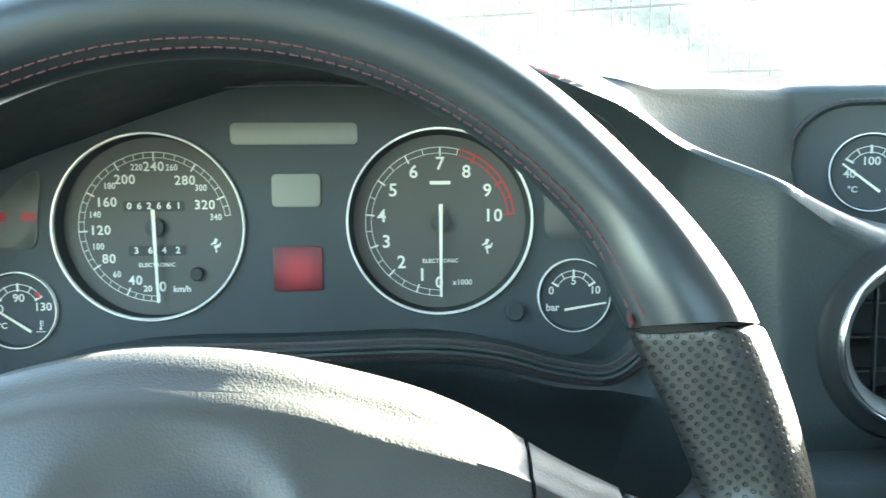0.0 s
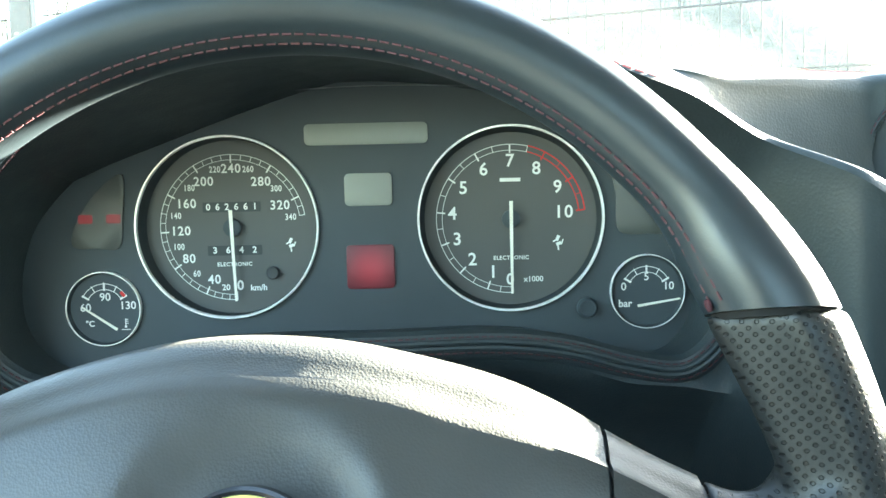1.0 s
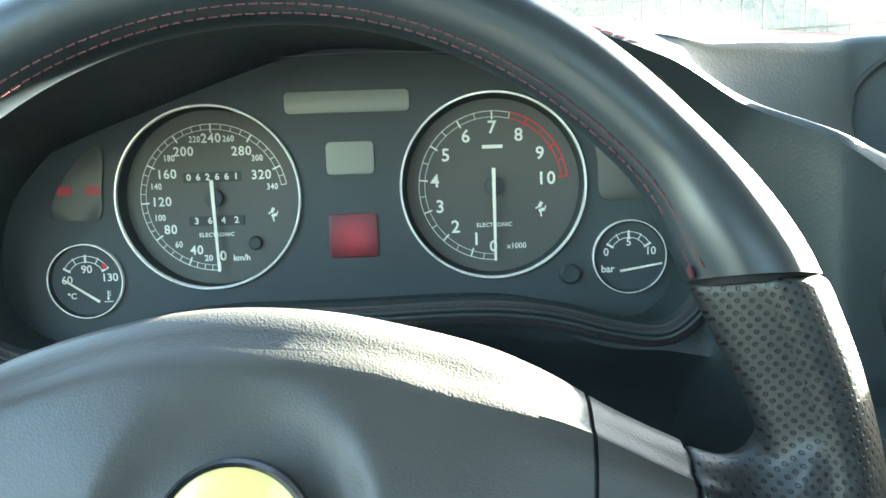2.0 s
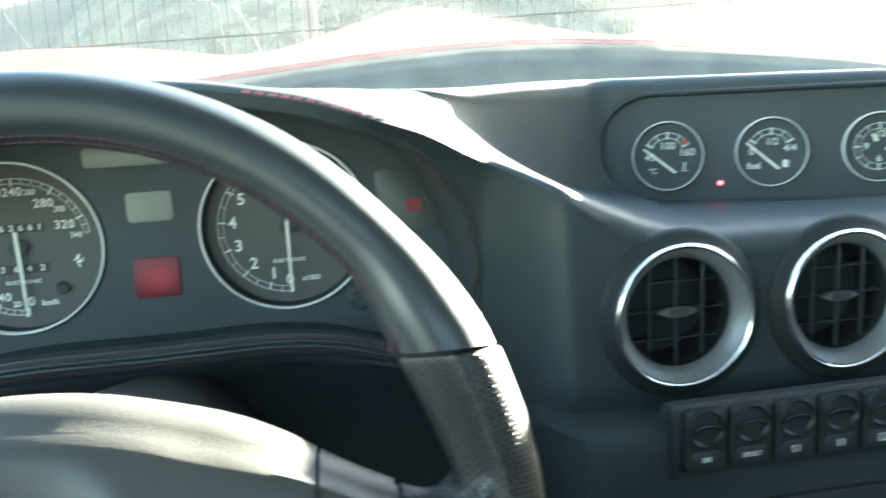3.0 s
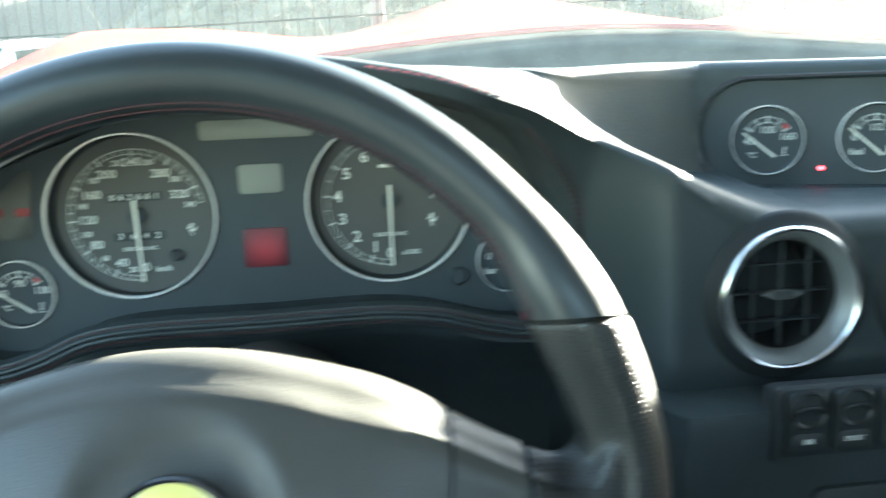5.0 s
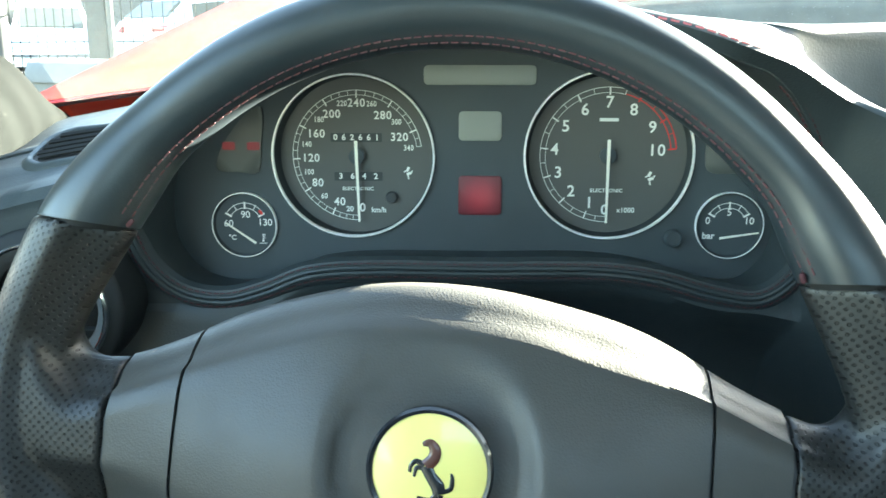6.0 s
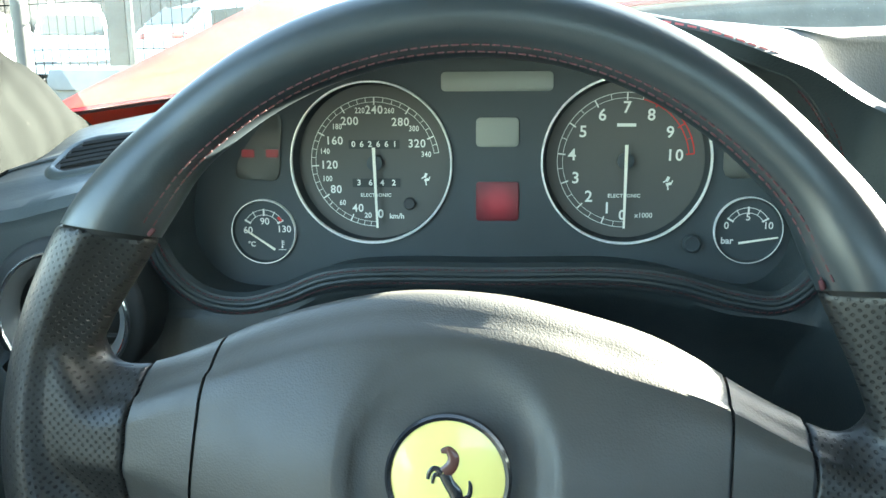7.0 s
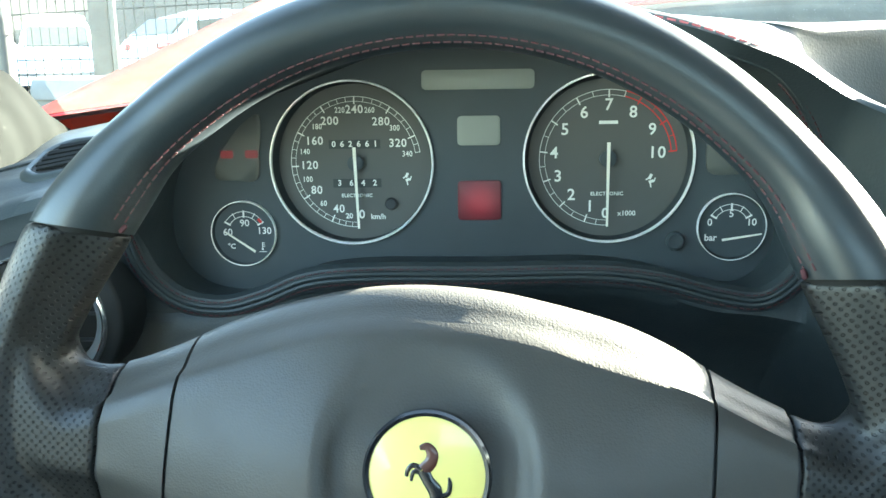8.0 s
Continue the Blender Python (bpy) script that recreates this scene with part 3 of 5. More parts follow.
def sunk_bezel(ring, dial, ob):
    """Bright rim on the panel and the black tube that leads from it back to the dial."""
    x, z, r = ring
    m = facing(x, PANEL_Y, z)
    part("bezel", lathe([(r - 0.0010, -0.001), (r - 0.0010, 0.0024), (r - 0.0007, 0.0030), (r + 0.0001, 0.0030), (r + 0.0004, 0.0024), (r + 0.0004, 0.0)], m, 96), M_BEZEL, ob, "bright polished rim")
    c = dial.translation
    rows = []
    for f, rr in ((0.0, r - 0.0010), (0.5, 0.0538), (1.0, 0.0524)):
        cx, cy, cz = x + (c.x - x) * f, PANEL_Y + (c.y - PANEL_Y) * f, z + (c.z - z) * f
        rows.append([(cx + rr * math.cos(q), cy, cz + rr * math.sin(q)) for q in [math.tau * k / 72 for k in range(72)]])
    part("well", grid(rows, closed_u=True), M_WELL, ob, "black inner tube")


def needle(m, angle, front, tail, w, ob, hub=0.0055):
    d = m @ pose(0, 0, 0, 0, 0, angle)
    pts = [(-tail, -w * 0.5), (front, -w * 0.32), (front, w * 0.32), (-tail, w * 0.5)]
    part("needle", plate(pts, d @ Matrix.Translation((0, 0, 0.0055)), 0.0007, 0.0), M_NEEDLE, ob, "cream white needle", smooth=False)
    part("hub", lathe([(hub, 0.0), (hub, 0.0046), (hub * 0.8, 0.0052), (0.0001, 0.0052)], m, 28), M_FACE, ob, "black needle hub")


def cover(m, r, ob):
    g = part("glass", lathe([(r, 0.0050), (0.0001, 0.0050)], m, 48), M_CLEAR, ob, "clear gauge glass")
    g.visible_shadow = False
    return g


def emblem(bm_at, ob, s):
    """Small upright mark of bars, in place of a maker's sign."""
    bm = bmesh.new()
    for x, y, w, h, a in ((0.0, 0.25, 0.30, 0.55, -25), (0.1, -0.25, 0.5, 0.30, 20), (-0.3, 0.0, 0.32, 0.14, 30), (0.05, -0.62, 0.14, 0.5, 8), (0.42, -0.1, 0.12, 0.5, -20)):
        block((w * s, h * s, 0.0001), bm_at @ pose(x * s, y * s, 0.0012, 0, 0, a), 0, bm)
    return part("printed_mark", bm, M_INK, ob, smooth=False)


def gauge_at(x, y, z, name, label, yaw=0.0):
    ob = thing(name, (x, y, z), label, "gauge", "dashboard gauges")
    return ob, facing(x, y, z, yaw)


S_KNOTS = ((0, 40, 80, 120, 160, 200, 240, 280, 320, 340), (271, 246, 214, 183, 152, 121, 90, 57, 24, 9))
T_KNOTS = ((0, 1, 2, 3, 4, 5, 6, 7, 8, 9, 10), (271, 251, 226, 200, 174, 146, 118, 90, 62, 33, 6))


def place_numeral(body, m, a, r, size, ob, mat, wide=1.0):
    """A number whose outer corner touches the radius r; wide stretches the figures sideways."""
    step = 0.56 * wide * size
    rr = r - 0.5 * step * len(body) * abs(math.cos(radians(a))) - 0.36 * size * abs(math.sin(radians(a)))
    x = rr * math.cos(radians(a)) - 0.5 * step * (len(body) - 1)
    for i, ch in enumerate(body):
        words(ch, m @ Matrix.Translation((x + step * i, rr * math.sin(radians(a)), 0.0011)) @ Matrix.Diagonal((wide, 1, 1, 1)), size, mat, ob, bold=size * 0.016)


def speedometer():
    ob, m = gauge_at(-0.0850, 0.0004, -0.0032, "speedometer", "round black speedometer with white numerals, needle at zero")
    m = m @ Matrix.Diagonal((0.978, 0.978, 1, 1))
    part("dial", lathe([(0.0540, 0.0), (0.0540, 0.0006), (0.0001, 0.0006)], m, 64), M_DIAL, ob)
    bm = bmesh.new()
    ang = lambda v: float(np.interp(v, *S_KNOTS))
    arc(bm, m, 0.0450, 0.0454, 271, 9, 0.0009, 90)
    arc(bm, m, 0.0418, 0.0421, 271, 9, 0.0009, 90)
    for v in range(0, 341, 10):
        major = v % 40 == 0
        tick(bm, m, 0.0400 if major else 0.0418, 0.0454, ang(v), 0.0009 if major else 0.0004, 0.0010)
    part("scale", bm, M_INK, ob, "white printed scale", smooth=False)
    for v in range(40, 341, 20):
        big = v % 40 == 0
        place_numeral(str(v), m, ang(v) + (2 if v == 40 else 0), 0.0392 if big else 0.0402, 0.0079 if big else 0.0054, ob, M_INK, 0.96 if big else 0.80)
    words("20", m @ Matrix.Translation((-0.0060, -0.0375, 0.0011)), 0.0052, M_INK, ob)
    words("0", m @ Matrix.Translation((0.0030, -0.0365, 0.0011)), 0.0085, M_INK, ob)
    words("km/h", m @ Matrix.Translation((0.0145, -0.0380, 0.0011)), 0.0052, M_INK, ob, "lettering")
    words("ELECTRONIC", m @ Matrix.Translation((0.0, -0.0230, 0.0011)), 0.0034, M_INK, ob, "lettering", space=1.1)
    for zz, digits, x0, n in ((0.0128, "062661", -0.0150, 6), (-0.0142, "3642", -0.0118, 4)):
        w = 0.0058 if n == 6 else 0.0082
        c = part("counter", plate(rounded(w * n + 0.001, 0.0062, 0.0006), m @ Matrix.Translation((x0 + w * (n - 1) / 2, zz, 0.0004)), 0.0008), M_DARK, ob, "odometer drum window", smooth=False)
        for i, ch in enumerate(digits):
            words(ch, m @ Matrix.Translation((x0 + w * i, zz, 0.0014)), 0.0056, M_INK, c, "digit")
    k = m @ Matrix.Translation((0.0238, -0.0287, 0.0))
    part("reset_knob", lathe([(0.0042, 0.0), (0.0042, 0.003), (0.0034, 0.0042), (0.0001, 0.0042)], k, 24), M_DARK, ob, "small black trip reset knob")
    emblem(m @ Matrix.Translation((0.0352, -0.0105, 0)), ob, 0.0062)
    needle(m, 271.5, 0.0455, 0.0110, 0.0022, ob)
    sunk_bezel(BIG_S, m, ob)
    return ob


def tachometer():
    ob, m = gauge_at(0.0838, 0.0004, -0.0018, "tachometer", "round black rev counter with red zone, needle at zero")
    part("dial", lathe([(0.0525, 0.0), (0.0525, 0.0006), (0.0001, 0.0006)], m, 64), M_DIAL, ob)
    ang = lambda v: float(np.interp(v, *T_KNOTS))
    bm, red = bmesh.new(), bmesh.new()
    for r0, r1 in ((0.0450, 0.0454), (0.0415, 0.0418)):
        arc(bm, m, r0, r1, 271, ang(7.5), 0.0009, 70)
        arc(red, m, r0, r1 + 0.0004, ang(7.5), 6, 0.0009, 40)
    for v in range(0, 21):
        major = v % 2 == 0
        tick(red if v >= 16 else bm, m, 0.0400 if major else 0.0415, 0.0454, ang(v / 2), 0.0009 if major else 0.0004, 0.0010)
    part("scale", bm, M_INK, ob, "white printed scale", smooth=False)
    part("red_zone", red, M_REDINK, ob, "red printed zone", smooth=False)
    for v in range(1, 11):
        place_numeral(str(v), m, ang(v), 0.0390, 0.0108, ob, M_INK)
    words("0", m @ Matrix.Translation((-0.0008, -0.0372, 0.0011)), 0.0095, M_INK, ob)
    words("x1000", m @ Matrix.Translation((0.0135, -0.0372, 0.0011)), 0.0048, M_INK, ob, "lettering", bold=0.00006)
    words("ELECTRONIC", m @ Matrix.Translation((0.0, -0.0238, 0.0011)), 0.0034, M_INK, ob, "lettering", space=1.1)
    part("printed_bar", block((0.0125, 0.0022, 0.0001), m @ Matrix.Translation((0, 0.0238, 0.0011))), M_INK, ob, smooth=False)
    emblem(m @ Matrix.Translation((0.0285, -0.0140, 0)), ob, 0.0066)
    needle(m, 270, 0.0452, 0.0110, 0.0022, ob)
    sunk_bezel(BIG_T, m, ob)
    return ob


def small_gauge(x, y, z, r, name, label, marks, extra, pointer, yaw=0.0, a0=150, a1=30, hot=None, ink=None):
    """pointer: two ends of the needle in units of the radius."""
    ob, m = gauge_at(x, y, z, name, label, yaw)
    ink = ink or M_INK
    part("dial", lathe([(r * 0.97, 0.0), (r * 0.97, 0.0006), (0.0001, 0.0006)], m, 48), M_PODFACE if ink is M_DULLINK else M_DIAL, ob)
    bm = bmesh.new()
    arc(bm, m, r * 0.655, r * 0.675, a0, a1, 0.0009, 30)
    arc(bm, m, r * 0.50, r * 0.52, a0, a1, 0.0009, 30)
    for i in range(5):
        a = a0 + (a1 - a0) * i / 4
        tick(bm, m, r * (0.48 if i % 2 == 0 else 0.52), r * 0.70, a, r * (0.055 if i % 2 == 0 else 0.025), 0.0010)
    part("scale", bm, ink, ob, "white printed scale", smooth=False)
    if hot:
        bm = bmesh.new()
        arc(bm, m, r * 0.58, r * 0.67, hot, a1, 0.0011, 8)
        part("red_zone", bm, M_REDINK, ob, "red end of the scale", smooth=False)
    for body, u, v, s in marks:
        words(body, m @ Matrix.Translation((u * r, v * r, 0.0011)), s * r, ink, ob, bold=s * r * 0.01)
    for body, u, v, s in extra:
        words(body, m @ Matrix.Translation((u * r, v * r, 0.0011)), s * r, ink, ob, "lettering")
    (u0, v0), (u1, v1) = pointer
    d = Vector((u1 - u0, v1 - v0))
    mm = m @ Matrix.Translation((u0 * r, v0 * r, 0.0018)) @ pose(0, 0, 0, 0, 0, math.degrees(math.atan2(d.y, d.x)))
    L = d.length * r
    part("needle", plate([(0, -r * 0.035), (L, -r * 0.022), (L, r * 0.022), (0, r * 0.035)], mm, 0.0006), M_NEEDLE, ob, "white needle", smooth=False)
    bezel(m, r, ob, w=r * 0.020, deep=0.0045)
    return ob, m


def lens(name, label, outline, y, mat, cat="warning lamp"):
    cx, cz = sum(p[0] for p in outline) / len(outline), sum(p[1] for p in outline) / len(outline)
    ob = thing(name, (cx, y, cz), label, cat, "instrument panel lenses")
    part("lens", plate([(p[0] - cx, p[1] - cz) for p in outline], facing(cx, y, cz), 0.0012, 0.0004), mat, ob)
    return ob


def shifted(pts, x, z):
    return [(p[0] + x, p[1] + z) for p in pts]


def telltales():
    y = PANEL_Y - 0.0002
    lens("display_window", "long pale grey blank display window", shifted(rounded(0.0733, 0.0126, 0.0030), -0.0021, 0.0512), y, M_LENS, "display")
    lens("display_window", "square pale grey blank display window", shifted(rounded(0.0283, 0.0193, 0.0030), -0.0016, 0.0182), y, M_LENS, "display")
    ob = lens("warning_lamp", "square warning lamp glowing dull red", shifted(rounded(0.0287, 0.0264, 0.0025), -0.0015, -0.0281), y, M_LAMP)
    left = spline([(-0.1473, 0.0303), (-0.1630, 0.0204), (-0.1768, 0.0008), (-0.1788, -0.0120), (-0.1650, -0.0135), (-0.1512, -0.0130), (-0.1483, 0.0057)], 4, closed=True)
    ob = lens("warning_lamp", "smoked corner lens with two small red warning lights", [(p.x, p.y) for p in left], y, M_TELL)
    for x in (-0.1704, -0.1537):
        part("lit_symbol", plate(rounded(0.0085, 0.0052, 0.0008), facing(x, y - 0.0012, 0.0042), 0.0003), M_SIGN, ob, "small lit red symbol")
    right = spline([(0.1445, 0.0303), (0.1597, 0.0303), (0.1735, 0.0185), (0.1843, 0.0008), (0.1833, -0.0110), (0.1656, -0.0120), (0.1479, -0.0101), (0.1460, 0.0106)], 4, closed=True)
    ob = lens("warning_lamp", "smoked corner lens with one small red warning light", [(p.x, p.y) for p in right], y, M_TELL)
    for dz in (-0.0023, 0.0023):
        part("lit_symbol", plate(rounded(0.0095, 0.0036, 0.0006), facing(0.1691, y - 0.0012, 0.0069 + dz), 0.0003), M_SIGN, ob, "small lit red symbol")
    ob = thing("reset_knob", (0.1282, PANEL_Y, -0.0558), "small round black reset knob on the instrument panel", "knob")
    part("knob", lathe([(0.0062, 0.0), (0.0062, 0.003), (0.0050, 0.0045), (0.0046, 0.0045), (0.0044, 0.0036), (0.0001, 0.0036)], facing(0.1282, PANEL_Y - 0.0006, -0.0558), 28), M_FACE, ob)


# ---- steering wheel ----
WHEEL = facing(-0.0138, -0.268, -0.078, yaw=-3.0, tilt=14.0, spin=-3.3)


def hub_top(u):
    return 0.0028 * smoothstep(0.03, 0.08, u) * (1 - smoothstep(0.125, 0.150, u)) + ease(abs(u), (0.0, 0.03, 0.06, 0.0865, 0.11, 0.13, 0.142, 0.150, 0.156, 0.161, 0.166), (0.0567, 0.0545, 0.0470, 0.0370, 0.0250, 0.0168, 0.0148, 0.0175, 0.0260, 0.0390, 0.0530))


def hub_crest(u):
    return 0.0065 * smoothstep(0.05, 0.10, u) * (1 - smoothstep(0.140, 0.158, u)) + ease(abs(u), (0.0, 0.025, 0.05, 0.09, 0.104, 0.132, 0.147, 0.158, 0.166), (0.0375, 0.0360, 0.0312, 0.0162, 0.0105, -0.001, -0.004, 0.0055, 0.022))


def hub_section(u, groove=0.0):
    """Closed section of hub and spokes at u: from the back of the top over the crest and down the front."""
    t, c = hub_top(u) - groove, hub_crest(u) - groove
    thin = smoothstep(0.10, 0.15, abs(u))
    nb, nc = -0.013 + 0.002 * thin, 0.013 - 0.002 * thin - groove
    nf = 0.0295 - 0.0165 * smoothstep(0.02, 0.145, abs(u)) - groove
    low = -0.074 + 0.030 * smoothstep(0.05, 0.14, abs(u))
    pts = [(nb - 0.004, t - 0.006), (nb, t - 0.0006), (nb + 0.004, t + 0.0002)]
    pts += [(nb + 0.004 + (nc - nb - 0.007) * k / 5, t + (c - t) * (0.05 * k + 0.14 * k * k / 5 + 0.0)) for k in range(1, 5)]
    pts += [(nc - 0.0012, c + 0.0035), (nc + 0.0006, c), (nc + 0.0022, c - 0.004)]
    for k in range(1, 12):
        s = k / 12
        w = c - 0.004 + (low + 0.012 - c + 0.004) * s
        n = nc + 0.0022 + (nf - nc - 0.0022) * math.sin(min(s / 0.55, 1) * math.pi / 2) - 0.006 * max(0, s - 0.6) ** 2 / 0.16
        r = math.hypot(u, w + 0.0098)
        n -= 0.0062 * (1 - smoothstep(0.033, 0.042, r)) * (1 - groove * 100)
        pts.append((n, w))
    pts += [(nf - 0.010, low + 0.002), (nf - 0.018, low), (nb - 0.004, low + 0.004)]
    return [WHEEL @ Vector((u, w, n)) for n, w in pts]


def torus_arc(a0, a1, n, ring, tube_r, flat=1.0, seg=24, crest=0.0):
    """Part of the wheel's rim from angle a0 to a1 in degrees; ring and tube_r are functions of the angle. crest: how far the inner front is planed off."""
    rows = []
    for i in range(n + 1):
        a = a0 + (a1 - a0) * i / n
        R, r = ring(a), tube_r(a)
        near = 1 - smoothstep(2, 16, abs(fold(a) - 25))
        row = []
        for q in [math.tau * j / seg for j in range(seg + 1)]:
            rr = R + r * math.cos(q)
            e = fold(a)
            e += near * 0.8 * (math.degrees(math.asin(R * math.sin(radians(e)) / rr)) - e) if near else 0.0
            e = radians(e if abs((a + 180) % 360 - 180) <= 90 else 180 - e)
            row.append(WHEEL @ Vector((rr * math.cos(e), rr * math.sin(e), r * flat * math.sin(q) * (1 - crest * max(0.0, -math.sin(2 * q)) * (math.sin(q) > 0)))))
        rows.append(row)
    per = math.tau * 0.017
    L = math.tau * 0.166
    bm = grid(rows, uvs=lambda p, q: (radians(a0 + (a1 - a0) * p / n) * 0.166, per * q / seg))
    bm.verts.ensure_lookup_table()
    for k in (0, n):
        cap(bm, [bm.verts[k * (seg + 1) + j] for j in range(seg)])
    return bm


def fused(bm, voxel, rounds):
    """Joins overlapping closed shapes into one skin with soft fillets; UVs run round the grip and on over the spoke, in metres."""
    bmesh.ops.remove_doubles(bm, verts=bm.verts[:], dist=0.00005)
    bmesh.ops.recalc_face_normals(bm, faces=bm.faces[:])
    me = bpy.data.meshes.new("skin")
    bm.to_mesh(me)
    bm.free()
    ob = new("skin", me)
    mod = ob.modifiers.new("skin", "REMESH")
    mod.mode, mod.voxel_size = "VOXEL", voxel
    out = bpy.data.meshes.new_from_object(ob.evaluated_get(bpy.context.evaluated_depsgraph_get()))
    bpy.data.objects.remove(ob)
    bpy.data.meshes.remove(me)
    bm = bmesh.new()
    bm.from_mesh(out)
    bpy.data.meshes.remove(out)
    for _ in range(rounds):
        bmesh.ops.smooth_vert(bm, verts=bm.verts[:], factor=0.5, use_axis_x=True, use_axis_y=True, use_axis_z=True)
    lay = bm.loops.layers.uv.verify()
    inv = WHEEL.inverted()
    for f in bm.faces:
        c = inv @ f.calc_center_median()
        ring = grip_ring(math.degrees(math.atan2(c.y, c.x)))
        spoke = math.hypot(c.x, c.y) < ring - 0.004 and c.z > -0.004
        for lp in f.loops:
            p = inv @ lp.vert.co
            a = math.atan2(p.y, abs(p.x))
            rad = math.hypot(p.x, p.y)
            lp[lay].uv = (abs(p.x), p.y) if spoke else (a * 0.17, 0.018 * math.atan2(p.z, rad - ring))
    return bm


def fold(a):
    """Angle from the horizontal on either side of the wheel, up positive."""
    a = (a + 180) % 360 - 180
    return a if abs(a) <= 90 else math.copysign(180, a) - a


def grip_ring(a):
    return ease(fold(a), (-60, -25, -10, 5, 12, 20, 28), (0.1640, 0.1680, 0.1720, 0.1728, 0.1705, 0.1678, 0.1673))


def grip_tube(a):
    return ease(fold(a), (-60, -25, -10, 5, 12, 20, 28), (0.0160, 0.0190, 0.0185, 0.0168, 0.0178, 0.0193, 0.0195))


def slim_arc(a):
    """1 where the rim is a little thinner, at its upper right."""
    return smoothstep(28, 42, a) * (1 - smoothstep(70, 100, a))


def upper_ring(a):
    return 0.1650 + 0.0018 * (1 - smoothstep(26, 50, fold(a))) + 0.0006 * slim_arc(a)


def upper_tube(a):
    return 0.0146 + 0.0040 * (1 - smoothstep(26, 44, fold(a))) - 0.0005 * slim_arc(a)


def steering_wheel():
    ob = thing("steering_wheel", (-0.0138, -0.26, -0.27), "black leather three-spoke steering wheel with red stitching", "steering wheel")
    part("upper_rim", torus_arc(24.9, 155.1, 64, upper_ring, upper_tube, 1.10, 32), M_RIM, ob, "smooth black leather")
    part("lower_rim", torus_arc(206, 334, 48, lambda a: 0.1632, lambda a: 0.0156, 1.08), M_RIM, ob, "smooth black leather")
    for s, (a0, a1) in ((1, (-40, 24.7)), (-1, (155.3, 220))):
        bm = torus_arc(a0, a1, 48, grip_ring, grip_tube, 0.98, 36, crest=0.42)
        us = [s * (0.1320 + 0.0345 * i / 24) for i in range(25)]
        close_ends(grid([hub_section(u) for u in us], closed_u=True, bm=bm), 25, 49 * 37)
        part("grip", fused(bm, 0.0016, 7), M_GRIP, ob, "perforated black leather hand grip and spoke")
    for a0, a1 in ((24.1, 25.3), (154.7, 155.9)):
        part("seam", torus_arc(a0, a1, 6, lambda a: 0.1670, lambda a: 0.0172, 1.0), M_BLACKHOLE, ob, "dark seam in the leather")
    bm = bmesh.new()
    for q in (math.radians(146), math.radians(161)):
        path = []
        for a in range(29, 152, 2):
            R, r = upper_ring(a), upper_tube(a) + 0.0002
            path.append(WHEEL @ Vector(((R + r * math.cos(q)) * math.cos(radians(a)), (R + r * math.cos(q)) * math.sin(radians(a)), 1.10 * r * math.sin(q))))
        stitch(bm, path, 0.0040, 0.0029, 0.00040)
    part("stitching", bm, M_STITCH, ob, "double row of red thread inside the rim")
    for a in (28.5, 151.5):
        q = math.radians(180 - 25)
        p = WHEEL @ (Vector((math.cos(radians(a)), math.sin(radians(a)), 0)) * (0.1632 + 0.0166 * math.cos(q)) + Vector((0, 0, 0.018 * math.sin(q))))
        part("thread_knot", block((0.0042, 0.0022, 0.0020), Matrix.Translation(p) @ WHEEL.to_3x3().to_4x4() @ pose(0, 0, 0, 0, 0, a + 80), 0.0010), M_STITCH, ob, "red thread knot")
    us = [-0.1005 + 0.201 * i / 60 for i in range(61)]
    pad = part("airbag_cover", close_ends(grid([hub_section(u) for u in us], closed_u=True), 61), M_PAD, ob, "grained dark grey airbag cover")
    for s in (-1, 1):
        us = [s * (0.1020 + 0.0285 * i / 10) for i in range(11)]
        part("spoke_trim", close_ends(grid([hub_section(u) for u in us], closed_u=True), 11), M_PAD, ob, "plain dark grey spoke trim")
        us = [s * (0.098 + 0.036 * i / 12) for i in range(13)]
        part("spoke_core", close_ends(grid([hub_section(u, 0.0022) for u in us], closed_u=True), 13), M_DARK, ob, "dark gap under the seams")
    c = WHEEL @ Matrix.Translation((0, -0.0098, 0.0258))
    b = part("badge", lathe([(0.0232, -0.002), (0.0232, 0.0022), (0.0222, 0.0034), (0.0210, 0.0030), (0.0207, 0.0020)], c, 56), M_BLACKGLOSS, ob, "round badge with a dark chromed rim")
    part("enamel", lathe([(0.0208, 0.0012), (0.0208, 0.0024), (0.0150, 0.0036), (0.0001, 0.0042)], c, 56), M_YELLOW, b, "domed yellow enamel")
    strokes = (("brown", ((-0.0030, 0.0098), (-0.0004, 0.0104), (0.0016, 0.0082), (0.0012, 0.0050), (-0.0012, 0.0022)), (0.0007, 0.0016, 0.0021, 0.0022, 0.0024)),
               ("black", ((-0.0012, 0.0022), (0.0008, -0.0012), (0.0034, -0.0044), (0.0042, -0.0074)), (0.0022, 0.0021, 0.0025, 0.0022)),
               ("black", ((-0.0018, 0.0022), (-0.0048, 0.0036), (-0.0066, 0.0018), (-0.0070, -0.0006)), (0.0012, 0.0009, 0.0008, 0.0006)),
               ("black", ((-0.0020, 0.0014), (-0.0046, 0.0012), (-0.0052, -0.0020)), (0.0010, 0.0008, 0.0005)),
               ("black", ((0.0034, -0.0078), (0.0010, -0.0098), (-0.0036, -0.0094)), (0.0014, 0.0009, 0.0006)),
               ("black", ((0.0046, -0.0076), (0.0038, -0.0108), (0.0024, -0.0136)), (0.0014, 0.0009, 0.0007)),
               ("black", ((0.0052, -0.0066), (0.0082, -0.0052), (0.0086, -0.0018), (0.0080, 0.0004)), (0.0008, 0.0009, 0.0008, 0.0003)))
